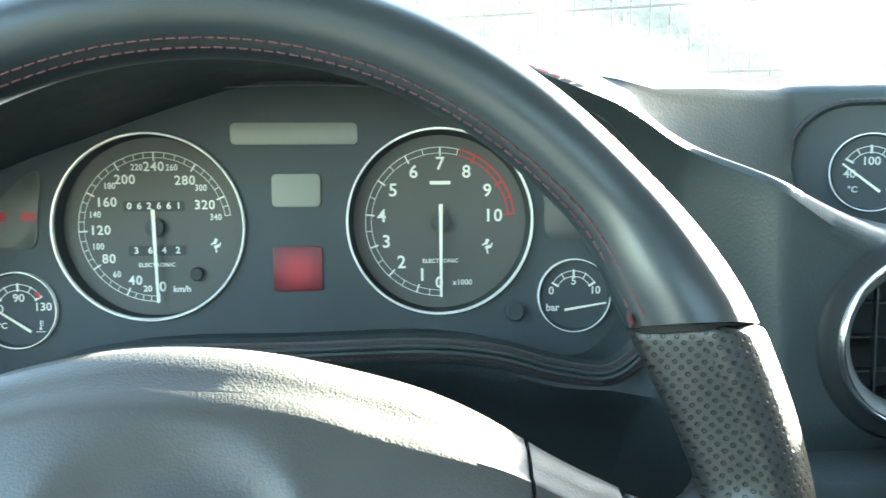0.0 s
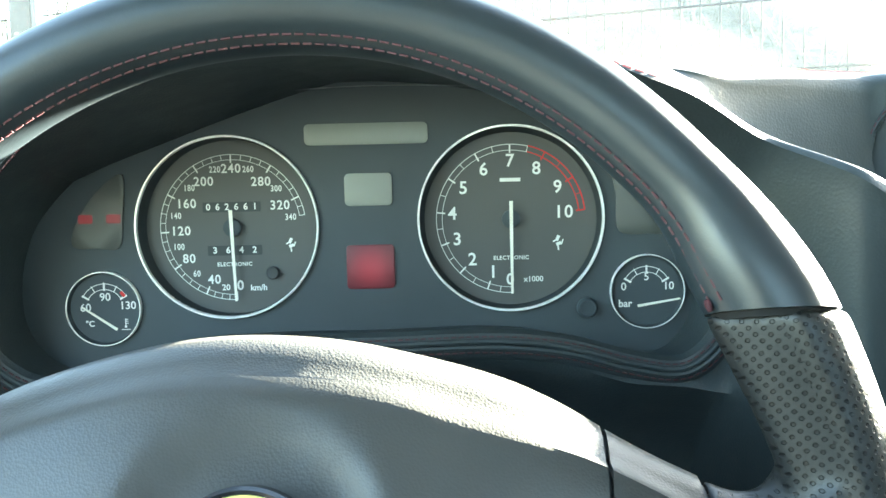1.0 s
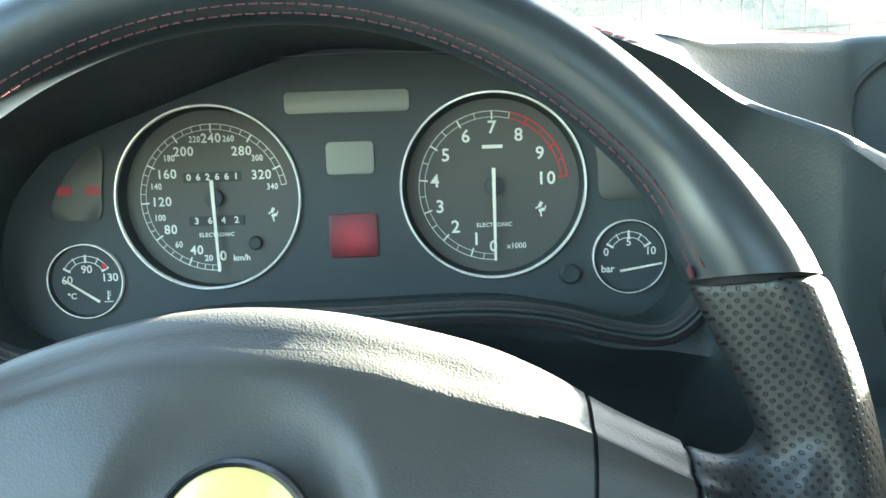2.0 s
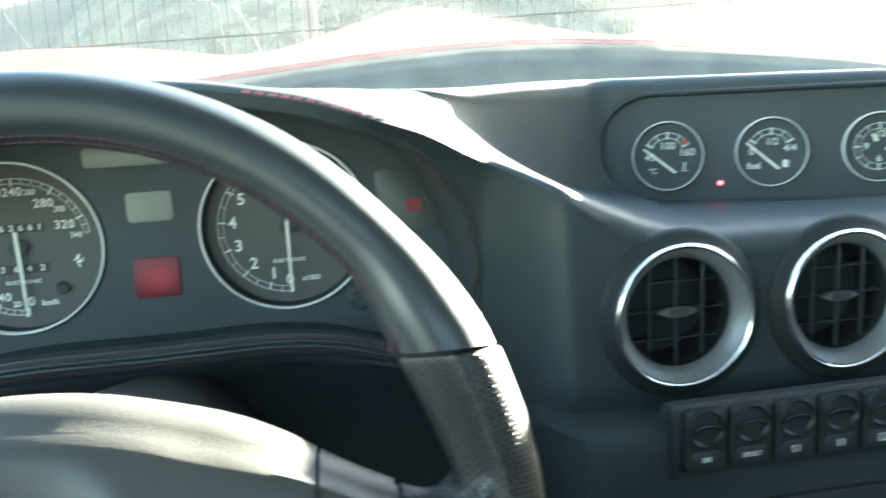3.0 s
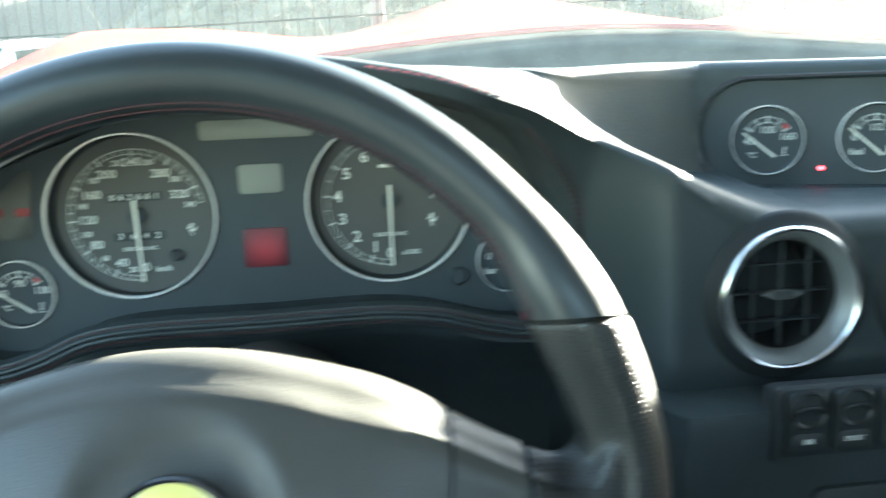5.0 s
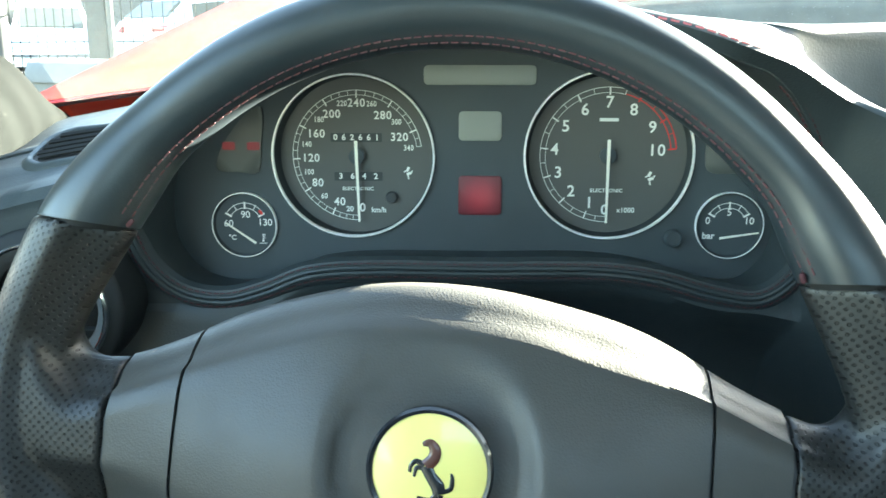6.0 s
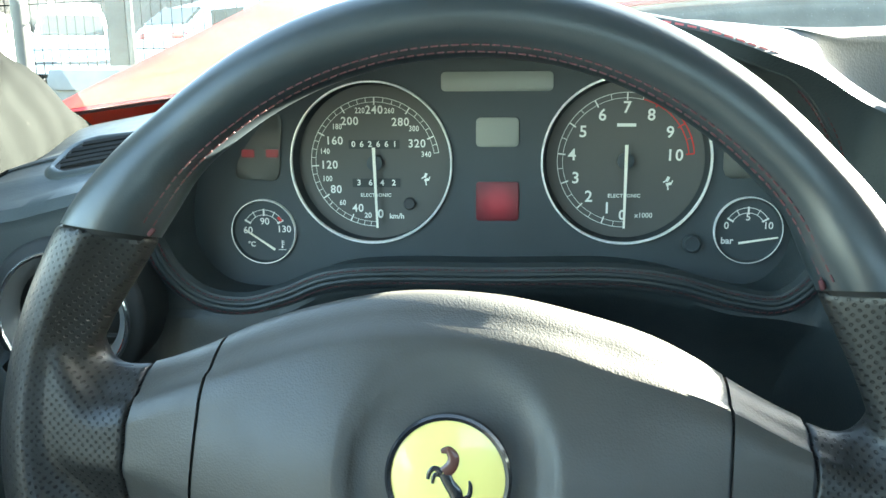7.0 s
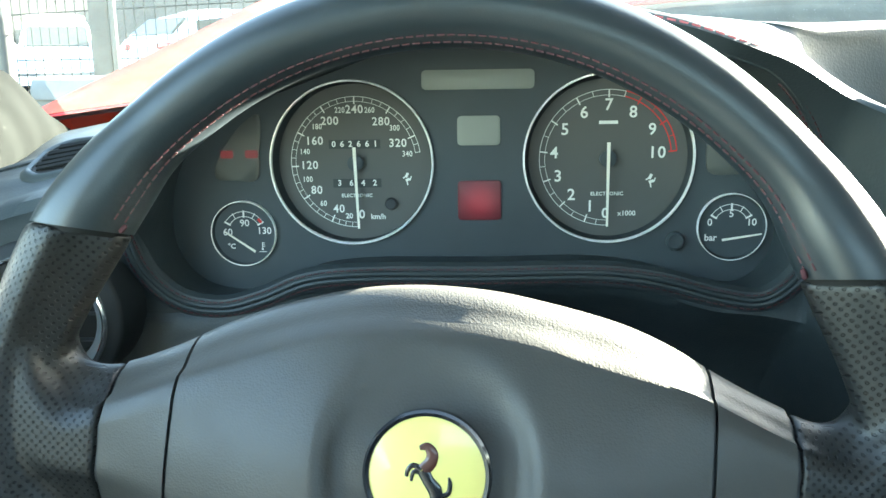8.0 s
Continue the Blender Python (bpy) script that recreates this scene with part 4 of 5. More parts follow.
    for tone, line, width in strokes:
        pts = spline([Vector((*p, 0.0)) for p in line], 5)
        ws = [float(np.interp(k / (len(pts) - 1) * (len(width) - 1), range(len(width)), width)) for k in range(len(pts))]
        lift = lambda p: 0.0042 - 0.6 * (p.x ** 2 + p.y ** 2) / 0.0208 * 0.09
        bm = tube(pts, ws, 10, up=(0, 0, 1))
        for v in bm.verts:
            v.co.z = v.co.z * 0.22 + lift(v.co)
        bmesh.ops.transform(bm, matrix=c, verts=bm.verts)
        part("emblem_piece", bm, M_BROWN if tone == "brown" else M_BLACKGLOSS, b)
    return ob


def close_ends(bm, n, first=0):
    bm.verts.ensure_lookup_table()
    k = (len(bm.verts) - first) // n
    cap(bm, [bm.verts[first + j] for j in range(k)])
    cap(bm, [bm.verts[first + (n - 1) * k + j] for j in range(k)][::-1])
    return bm


def steering_column():
    ob = thing("steering_column", (-0.0138, -0.10, -0.20), "dark plastic steering column shroud behind the wheel", "steering column")
    m = WHEEL @ Matrix.Translation((0, -0.006, -0.013))
    part("shroud", lathe([(0.0001, -0.25), (0.056, -0.25), (0.055, -0.06), (0.050, -0.035), (0.040, -0.012), (0.0001, -0.012)], m, 40), M_DARK, ob)
    k = WHEEL @ pose(0.105, -0.012, -0.15)
    part("lock_ring", lathe([(0.017, 0.0), (0.017, 0.028), (0.0145, 0.031), (0.012, 0.029), (0.0001, 0.027)], k, 36), M_DARK, ob, "round ignition lock collar")


# ---- air vents, gauges pod and switches ----
def vent(x, y, z, deep=0.0012, group="round air vents"):
    ob = thing("air_vent", (x, y, z), "round air vent with a chromed ring and black louvres", "air vent", group)
    m = facing(x, y, z)
    part("collar", knurled(m, deep), M_COLLAR, ob, "black knurled collar")
    part("ring", lathe([(0.0396, 0.0060), (0.0402, 0.0083), (0.0411, 0.0091), (0.0420, 0.0083), (0.0426, 0.0060)], m, 72), M_CHROME, ob, "chromed ring")
    part("funnel", lathe([(0.0396, 0.0075), (0.0382, 0.0062), (0.0357, 0.0038), (0.0335, 0.0006), (0.0325, -0.0025)], m, 64), M_SILVER, ob, "satin silver funnel")
    part("throat", lathe([(0.0326, -0.002), (0.0326, -0.035), (0.0001, -0.035)], m, 48), M_THROAT, ob, "black throat")
    for i in (-1, 0, 1):
        h = 2 * math.sqrt(0.0322 ** 2 - (0.0168 * i) ** 2)
        part("louvre", block((0.0011, h, 0.0034), m @ pose(0.0168 * i, 0, -0.0062), 0.0005), M_LOUVRE, ob)
    for i in (-1, 0, 1):
        w = 2 * math.sqrt(0.0322 ** 2 - (0.0172 * i) ** 2)
        part("cross_louvre", block((w, 0.0010, 0.0050), m @ pose(0, 0.0172 * i, -0.0112, 8), 0.0004), M_LOUVRE, ob)
    kn = bmesh.new()
    plate([(-0.0125, 0), (-0.005, 0.0030), (0.005, 0.0030), (0.0125, 0), (0.005, -0.0030), (-0.005, -0.0030)], m @ pose(0, 0, -0.0050), 0.0030, 0.0006, kn)
    k = part("thumb_slide", kn, M_SLIDE, ob, "small ribbed grey slide")
    for i in range(-3, 4):
        part("rib", block((0.0007, 0.0050, 0.0012), m @ pose(0.0018 * i, 0, -0.0018)), M_DARK, k)
    return ob


def knurled(m, deep):
    rows = []
    n = 280
    prof = [(0.0506, -deep), (0.0506, -0.0010), (0.0502, 0.0014), (0.0486, 0.0030), (0.0462, 0.0040), (0.0440, 0.0050), (0.0424, 0.0062)]
    for i, (r, h) in enumerate(prof):
        w = 0.0003 if i in (2, 3, 4) else 0.0
        rows.append([m @ Vector(((r + (w if j % 2 else -w)) * math.cos(math.tau * j / n), (r + (w if j % 2 else -w)) * math.sin(math.tau * j / n), h)) for j in range(n)])
    return grid(rows, closed_u=True)


M_THROAT = shader("throat_plastic", (0.012, 0.015, 0.016), 0.7)
M_LOUVRE = shader("louvre_plastic", (0.0400, 0.0470, 0.0510), 0.45)
M_GRILLE = shader("grille_plastic", (0.010, 0.011, 0.011), 0.8, spec=0.1)
M_SLIDE = shader("slide_plastic", (0.1295, 0.1388, 0.1388), 0.4)


def symbol(kind, m, s, ob):
    """Switch symbols drawn with bars."""
    bm = bmesh.new()
    bar = lambda x, y, w, h, a=0: block((w * s, h * s, 0.0001), m @ pose(x * s, y * s, 0, 0, 0, a), 0, bm)
    if kind == "fog_rear" or kind == "fog_front":
        k = 1 if kind == "fog_front" else -1
        tube([m @ Vector((s * (k * 0.28 + 0.26 * k * math.cos(a) * (1 if k * math.cos(a) * k > 0 else 0.1)), s * 0.42 * math.sin(a), 0)) for a in [math.tau * i / 20 for i in range(20)]], 0.05 * s, 5, True, bm=bm)
        for i in (-1, 0, 1):
            bar(-k * 0.28, i * 0.28, 0.42, 0.08, 12)
        bar(-k * 0.28, 0, 0.07, 0.95)
    elif kind == "heated_window":
        for y in (-0.42, 0.42):
            bar(0, y, 1.25, 0.09)
        for x in (-0.6, 0.6):
            bar(x, 0, 0.09, 0.9)
        for x in (-0.3, 0, 0.3):
            bar(x, -0.12, 0.08, 0.75)
    elif kind == "lid":
        plate([(-0.9, -0.12), (-0.6, 0.05), (-0.2, 0.12), (0.1, 0.30), (0.55, 0.25), (0.9, 0.05), (0.9, -0.15), (0.4, -0.22), (-0.5, -0.22)], m @ Matrix.Scale(s, 4), 0.05, 0, bm)
    elif kind == "fuel_flap":
        for y in (-0.5, 0.5):
            bar(0, y, 0.85, 0.08)
        for x in (-0.42, 0.42):
            bar(x, 0, 0.08, 1.0)
        bar(-0.05, -0.02, 0.36, 0.55)
        bar(0.22, 0.0, 0.07, 0.42)
    elif kind == "off_mark":
        bar(0, 0, 1.3, 0.10, 35)
        bar(0, 0, 1.3, 0.10, -35)
    elif kind == "thermometer":
        bar(0, 0.2, 0.12, 1.1)
        bar(0, -0.35, 0.3, 0.3)
        for y in (0.1, 0.4, 0.65):
            bar(0.22, y, 0.3, 0.09)
        bar(0, -0.75, 1.2, 0.10)
    elif kind == "pump":
        bar(-0.12, 0, 0.5, 0.9)
        bar(0.32, 0.05, 0.10, 0.6)
        bar(-0.05, -0.5, 0.8, 0.10)
    return part("symbol", bm, M_INK, ob, smooth=False)


def switch_bank():
    ob = thing("switch_bank", (0.395, -0.150, -0.150), "black plastic frame holding a row of seven switches", "switch panel")
    part("frame", plate(rounded(0.2115, 0.0440, 0.004), facing(0.3910, -0.1445, -0.1218), 0.0075, 0.0012), M_DARK, ob)
    for x in (0.2880, 0.4940):
        part("end_cap", plate(rounded(0.0046, 0.0440, 0.0018), facing(x, -0.1515, -0.1218), 0.0040, 0.0012), M_SWITCH, ob)
    kinds = ("off_mark", "SPORT", "fog_rear", "fog_front", "heated_window", "lid", "fuel_flap")
    for i, kind in enumerate(kinds):
        x = 0.3070 + 0.0280 * i
        sw = thing("switch", (x, -0.152, -0.1395), "black rocker switch with a white symbol", "switch", "row of switches")
        m = facing(x, -0.1518, -0.1218)
        part("body", plate(rounded(0.0256, 0.0385, 0.0040), m, 0.0050, 0.0016), M_SWITCH, sw)
        c = m @ Matrix.Translation((0, 0.0082, 0.0046))
        part("thumb_cup", lathe([(0.0116, 0.0), (0.0116, 0.0014), (0.0106, 0.0020), (0.0090, 0.0004), (0.0060, -0.0022), (0.0001, -0.0034)], c, 32), M_CUP, sw, "round hollow thumb cup")
        lip = [c @ Vector((0.0080 * math.cos(a), -0.002 + 0.0040 * math.sin(a), 0.0004 + 0.0016 * math.sin(a))) for a in [math.pi * k / 10 for k in range(11)]]
        part("thumb_edge", tube(lip, 0.0013, 8), M_CUP, sw)
        o = m @ Matrix.Translation((0, -0.0105, 0.0046))
        part("label_plate", plate(rounded(0.0200, 0.0098, 0.0046), o, 0.0008, 0.0003), M_SWITCHLABEL, sw)
        t = o @ Matrix.Translation((0, 0, 0.0010))
        if kind == "SPORT":
            words("SPORT", t, 0.0040, M_INK, sw, "lettering", bold=0.00002)
        else:
            symbol(kind, t, 0.0050 if kind != "off_mark" else 0.0046, sw)
            if kind == "off_mark":
                words("ASR", t, 0.0036, M_INK, sw, "lettering")
    # heater panel under the switches
    hp = thing("heater_panel", (0.42, -0.15, -0.25), "dark heater control panel with small white figures", "control panel")
    part("plate", plate(rounded(0.17, 0.085, 0.008), facing(0.400, -0.146, -0.2075), 0.0065, 0.002), M_SWITCH, hp)
    for body, x in (("1", 0.4545), ("2", 0.4685)):
        words(body, facing(x, -0.1527, -0.1755 + (0.002 if body == "2" else 0)), 0.0062, M_INK, hp, "numeral")


M_SWITCH = shader("switch_plastic", (0.0222, 0.0278, 0.0296), 0.45, bump=[("noise", 1500, 0.15, 0.0001)])
M_CUP = shader("cup_plastic", (0.007, 0.009, 0.010), 0.42)
M_SWITCHLABEL = shader("label_plastic", (0.0315, 0.0370, 0.0389), 0.5)


def gauge_pod():
    yaw = -22.5
    m = facing(0.4300, -0.0245, 0.0315, yaw)
    ob = thing("gauge_pod", (0.43, -0.024, -0.004), "dark oval gauge pod with red stitched rim", "gauge pod")
    out = rounded(0.252, 0.078, 0.0385, 12)
    part("panel", plate(out, m @ Matrix.Translation((0, 0, -0.004)), 0.0040), M_PODFACE, ob, "matt black oval panel")
    lean = lambda x, y: 0.0068 - 0.055 * (y + 0.0315)
    rows = [[m @ Vector((x * (1 + 0.31 * k), y * (1 + k), lean(x, y) * a + h)) for x, y in out] for k, a, h in ((0.075, 1, -0.0006), (0.045, 1, 0.0018), (0.01, 1, 0.0024), (-0.02, 1, 0.0008), (-0.035, 0.6, 0.0), (-0.045, 0.0, -0.001))]
    part("rim", grid(rows, closed_u=True), M_DASH, ob, "rolled leather rim")
    bm = bmesh.new()
    stitch(bm, [m @ Vector((x * 1.012, y * 1.04, lean(x, y) + 0.0020)) for x, y in out], 0.0044, 0.0032, 0.0004, closed=True)
    part("stitching", bm, M_STITCH, ob, "red stitching")
    led = thing("indicator_light", (0.3935, -0.0095, 0.0055), "tiny glowing red indicator light", "indicator light")
    lp = m.inverted() @ Vector((0.3935, -0.0095, 0.0060))
    lm = m @ Matrix.Translation((lp.x, lp.y, 0.0006))
    part("bulb", lathe([(0.0015, -0.001), (0.0015, 0.0006), (0.0010, 0.0012), (0.0001, 0.0014)], lm, 20), M_LED, led)
    part("collar", lathe([(0.0015, 0.0), (0.0024, 0.0004), (0.0024, -0.001)], lm, 20), M_DARK, led)
    px = lambda u, v: m @ Vector((u, v, 0.0006))
    spots = [m.inverted() @ Vector((0.3600, 0.0060, 0.0268)), m.inverted() @ Vector((0.4255, -0.0215, 0.0275)), m.inverted() @ Vector((0.4908, -0.0485, 0.0285))]
    pts = [m @ Vector((s.x, s.y, 0.0006)) for s in spots]
    small_gauge(*pts[0], 0.0247, "oil_temperature_gauge", "small round oil temperature gauge", [("40", -0.50, -0.05, 0.30), ("100", 0.0, 0.28, 0.30), ("160", 0.55, 0.08, 0.30)], [("°C", -0.42, -0.45, 0.22)], ((0.22, -0.50), (-0.68, 0.22)), yaw, hot=45, ink=M_DULLINK)
    symbol("thermometer", facing(*pts[0], yaw) @ Matrix.Translation((0.0115, -0.0080, 0.0011)), 0.0042, bpy.data.objects["oil_temperature_gauge"])
    _, gm = small_gauge(*pts[1], 0.0241, "fuel_gauge", "small round fuel gauge reading empty", [("0", -0.55, 0.0, 0.30), ("1/2", 0.02, 0.28, 0.28), ("4/4", 0.52, 0.08, 0.28)], [("fuel", -0.48, -0.42, 0.26)], ((0.22, -0.52), (-0.70, 0.28)), yaw, ink=M_DULLINK)
    clock(pts[2], yaw)
    symbol("pump", gm @ Matrix.Translation((0.010, -0.0085, 0.0011)), 0.0052, bpy.data.objects["fuel_gauge"])


def clock(p, yaw):
    ob, m = gauge_at(*p, "clock", "small round analogue clock with slim white pointers", yaw)
    r = 0.0237
    part("dial", lathe([(r * 0.97, 0.0), (r * 0.97, 0.0006), (0.0001, 0.0006)], m, 48), M_PODFACE, ob)
    bm = bmesh.new()
    arc(bm, m, r * 0.665, r * 0.685, 0, 360, 0.0009, 60)
    arc(bm, m, r * 0.51, r * 0.525, 0, 360, 0.0009, 60)
    for i in range(12):
        tick(bm, m, r * (0.5 if i % 3 == 0 else 0.56), r * 0.70, 30 * i, r * (0.05 if i % 3 == 0 else 0.025), 0.0010)
    part("scale", bm, M_DULLINK, ob, "white printed scale", smooth=False)
    for body, u, v in (("12", 0.02, 0.36), ("3", 0.36, 0.0), ("6", 0.0, -0.36), ("9", -0.36, 0.0)):
        words(body, m @ Matrix.Translation((u * r, v * r, 0.0011)), 0.27 * r, M_DULLINK, ob)
    for a, L, w, nm in ((-20, 0.60, 0.07, "minute_hand"), (118, 0.42, 0.09, "hour_hand")):
        part(nm, plate([(r * 0.18, -w * r * 0.5), (L * r, -w * r * 0.4), (L * r, w * r * 0.4), (r * 0.18, w * r * 0.5)], m @ pose(0, 0, 0.0018, 0, 0, a), 0.0005), M_NEEDLE, ob, smooth=False)
    bezel(m, r, ob, w=r * 0.020, deep=0.0045)


def defrost_vent():
    """Slotted outlet let into the dashboard's top; it follows the surface."""
    cx, cy = -0.266, -0.004
    ob = thing("defroster_vent", (cx, cy, 0.0), "black slotted defroster outlet on the dashboard top", "air vent")
    at = lambda u, v, h: Vector((cx + u - 0.10 * v, cy + v, dash_z(cx + u - 0.10 * v, cy + v) + h + 0.16 * (v + 0.033)))
    out = rounded(0.086, 0.066, 0.020, 8)
    rows = [[at(x * s, y * s, h) for x, y in out] for s, h in ((1.10, -0.016), (1.03, 0.0008), (0.97, 0.0026), (0.92, 0.0028), (0.88, 0.0018), (0.86, -0.003))]
    part("surround", grid(rows, closed_u=True), M_DASH, ob, "moulded surround")
    inner = rounded(0.073, 0.053, 0.014, 8)
    # closed black sheet over the dash top carries the opening's shade
    rows = [[at(x * s, y * s, 0.0008) for x, y in inner] for s in (1.04, 0.6, 0.02)]
    part("well", grid(rows, closed_u=True), M_BLACKHOLE, ob, "black sheet standing for the shaded opening")
    for i in range(5):
        v = -0.0205 + 0.0103 * i
        hw = 0.0355 if abs(v) < 0.015 else 0.031
        q = [[at(-hw + 2 * hw * k / 8, v + dv, h) for k in range(9)] for dv, h in ((-0.0018, 0.0010), (-0.0018, 0.0022), (0.0020, 0.0030), (0.0026, 0.0024), (0.0022, 0.0010))]
        part("slat", grid(q), M_GRILLE, ob)


def dash_z(x, y):
    """Height of the dashboard's top at x, y."""
    row = [p for p in dash_row(x) if p.z > ridge(x) - 0.002]
    return float(np.interp(y, [p.y for p in row], [p.z for p in row]))


M_BLACKHOLE = shader("unlit_black", (0.004, 0.004, 0.004), 0.8)


# ---- the car's shell ----
def hood_z(x, y):
    """Bonnet: a broad bulge in the middle, a valley on either side and the rising crests of the wings."""
    u = abs(x - XC)
    s = min(max((y - 0.45) / 0.80, -0.06), 1.15)
    rear = 0.133 - 0.15 * u * u
    front = ease(u, (0.0, 0.11, 0.19, 0.30, 0.39, 0.50, 0.61, 0.80), (0.262, 0.240, 0.217, 0.186, 0.178, 0.190, 0.198, 0.200))
    z = rear + (front - rear) * s
    wing = 0.018 + 0.186 * (y - 0.26)
    k = smoothstep(0.50, 0.78, u)
    z = z * (1 - k) + wing * k
    z -= 0.9 * max(0.0, u - 0.84) ** 1.3
    if y > 1.20:
        z -= 0.42 * (y - 1.20) ** 2
    return z


def car_shell():
    ob = thing("sports_car", (XC, 0.6, -H), "red sports car body seen from the driver's seat", "car", kind="structure")
    xs = [XC - 0.95 + 0.05 * i for i in range(39)]
    rows = []
    for k in range(33):
        t = k / 32
        rows.append([(x, cowl_y(x) + 0.05 + (1.98 - 0.25 * ((x - XC) / 0.95) ** 2 - cowl_y(x)) * t, 0) for x in xs])
    rows = [[(x, y, hood_z(x, y)) for x, y, _ in r] for r in rows]
    part("bonnet", grid(rows), M_PAINT, ob, "glossy red bonnet")
    # rolled rear edge of the bonnet and the sides down to the sills
    edge = [(x, cowl_y(x) + 0.05, hood_z(x, cowl_y(x) + 0.05) - 0.003) for x in xs]
    rows2 = [[(x, y + dy, z + dz) for x, y, z in edge] for dy, dz in ((0.004, 0.003), (0.0005, 0.0022), (-0.0008, 0.0), (-0.0006, -0.0035), (0.004, -0.005))]
    part("bonnet_edge", grid(rows2), M_EDGE, ob, "folded rear edge of the bonnet, its red darkened for shade")
    for s in (-1, 1):
        x0 = XC + 0.95 * s
        part("wing_side", grid([[(x0 + s * b, y, zt * (1 - a) - 0.55 * a) for y, zt in [(0.3 + 0.06 * k, hood_z(x0, 0.3 + 0.06 * k)) for k in range(26)]] for a, b in ((0, 0), (0.2, 0.02), (0.6, 0.03), (1, 0.0))]), M_PAINT, ob)
    nose = [rows[-1], [(x, y + 0.03, z - 0.05) for x, y, z in rows[-1]], [(x, y + 0.02, -0.5) for x, y, z in rows[-1]]]
    part("nose", grid(nose), M_PAINT, ob)
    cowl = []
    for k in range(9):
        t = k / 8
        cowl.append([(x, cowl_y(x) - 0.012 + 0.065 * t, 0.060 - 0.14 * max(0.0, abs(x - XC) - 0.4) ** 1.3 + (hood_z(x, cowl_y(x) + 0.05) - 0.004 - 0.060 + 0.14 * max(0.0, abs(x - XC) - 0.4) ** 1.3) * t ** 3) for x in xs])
    part("cowl", grid(cowl), M_COWL, ob, "black cowl panel below the windscreen, greyed for screen glare and dust")
    # windscreen
    top = lambda x: (x, -0.20 - 0.10 * ((x - XC) / 0.74) ** 2, 0.445 - 0.05 * ((x - XC) / 0.74) ** 2)
    glass = []
    for k in range(13):
        t = k / 12
        row = []
        for u in [-0.80 + 1.6 * i / 34 for i in range(35)]:
            x = XC + u
            b = (x, cowl_y(x) + 0.035, hood_z(x, cowl_y(x) + 0.05) - 0.020)
            tx = XC + u * 0.94
            q = top(tx)
            row.append(tuple(b[i] * (1 - t) + q[i] * t + (0.02 * math.sin(t * math.pi) if i == 2 else 0) for i in range(3)))
        glass.append(row)
    g = part("windscreen", grid(glass), M_GLASS, ob, "clear raked windscreen")
    if g.data.polygons[0].normal.z > 0:
        g.data.flip_normals()
    g.visible_shadow = False
    # pillars, roof, doors, floor and the wall behind the seats
    for s in (-1, 1):
        seam = [(-0.409, 0.248, -0.001), (-0.4115, 0.212, 0.0255), (-0.4175, 0.175, 0.056), (-0.421, 0.128, 0.0765), (-0.416, 0.06, 0.130), (-0.398, -0.09, 0.250), (-0.368, -0.28, 0.395)]
        foot = [(-0.404, 0.222, -0.006), (-0.388, 0.145, -0.012), (-0.370, 0.065, -0.024), (-0.358, -0.01, -0.040), (-0.374, -0.08, 0.020), (-0.380, -0.20, 0.140), (-0.368, -0.36, 0.335)]
        rows = []
        for e, f in zip(spline([Vector(p) for p in seam], 5), spline([Vector(p) for p in foot], 5)):
            mid = (e + f) / 2
            sec = [e, e * 0.75 + f * 0.25 + Vector((0.006, 0.0, 0.006)), mid + Vector((0.009, -0.004, 0.006)), e * 0.25 + f * 0.75 + Vector((0.007, -0.004, 0.003)), f, f + Vector((-0.10, -0.03, -0.01)), e + Vector((-0.10, 0.02, -0.01))]
            rows.append([p if s < 0 else Vector((2 * XC - p.x, p.y, p.z)) for p in sec])
        part("pillar", close_ends(grid(rows, closed_u=True), len(rows)), M_PILLAR, ob, "grey cloth windscreen pillar, darkened to look shaded")
    roof = [[(XC + u, -0.20 - 0.10 * (u / 0.74) ** 2 - 0.10 * k, 0.445 - 0.05 * (u / 0.74) ** 2 + 0.035 * math.sin(min(k, 7) / 7 * math.pi * 0.6)) for u in [-0.75 + 0.125 * i for i in range(13)]] for k in range(11)]
    bm = grid(roof)
    grid([[(x, y, z + 0.03) for x, y, z in r] for r in roof], bm=bm)
    part("roof", bm, M_HEAD, ob, "pale grey cloth headlining")
    for s in (-1, 1):
        m = pose(XC + 0.80 * s, -0.52, -0.33)
        part("door", block((0.07, 1.46, 0.60), m, 0.02), M_DASH, ob, "dark grey leather door lining")
        # unseen roll added to keep low side light out of the cabin
        part("sill_light_block", block((0.06, 1.10, 0.085), pose(XC + 0.80 * s, -0.70, 0.0125 - 0.040 * (s < 0)), 0.015), M_DASH, ob, "unseen dark leather roll below the side window, added to cut low light")
    # unseen rear walls, raised and added to hold back light from behind
    part("bulkhead", block((1.56, 0.06, 0.80), pose(XC, -1.28, -0.23), 0.02), M_DASH, ob, "unseen dark wall behind the seats, raised to block light")
    part("rear_top_block", block((1.56, 0.06, 0.12), pose(XC, -1.28, 0.435), 0.02), M_HEAD, ob, "unseen grey cloth block added over the rear window to cut light")
    for s in (-1, 1):
        part("rear_side_block", block((0.30, 0.06, 0.26), pose(XC + 0.63 * s, -1.28, 0.27), 0.02), M_HEAD, ob, "unseen grey cloth block added beside the rear window to cut light")
        # unseen side panel, longer on the right to darken the wheel's pad
        part("side_light_block", block((0.05, 0.42 + 0.40 * (s > 0), 0.50), pose(XC + 0.77 * s, -1.09 + 0.20 * (s > 0), 0.20), 0.02), M_HEAD, ob, "unseen grey cloth side panel added to block light")
    part("floor_pan", block((1.60, 1.75, 0.05), pose(XC, -0.42, -0.62), 0.01), M_DARK, ob, "dark carpet")
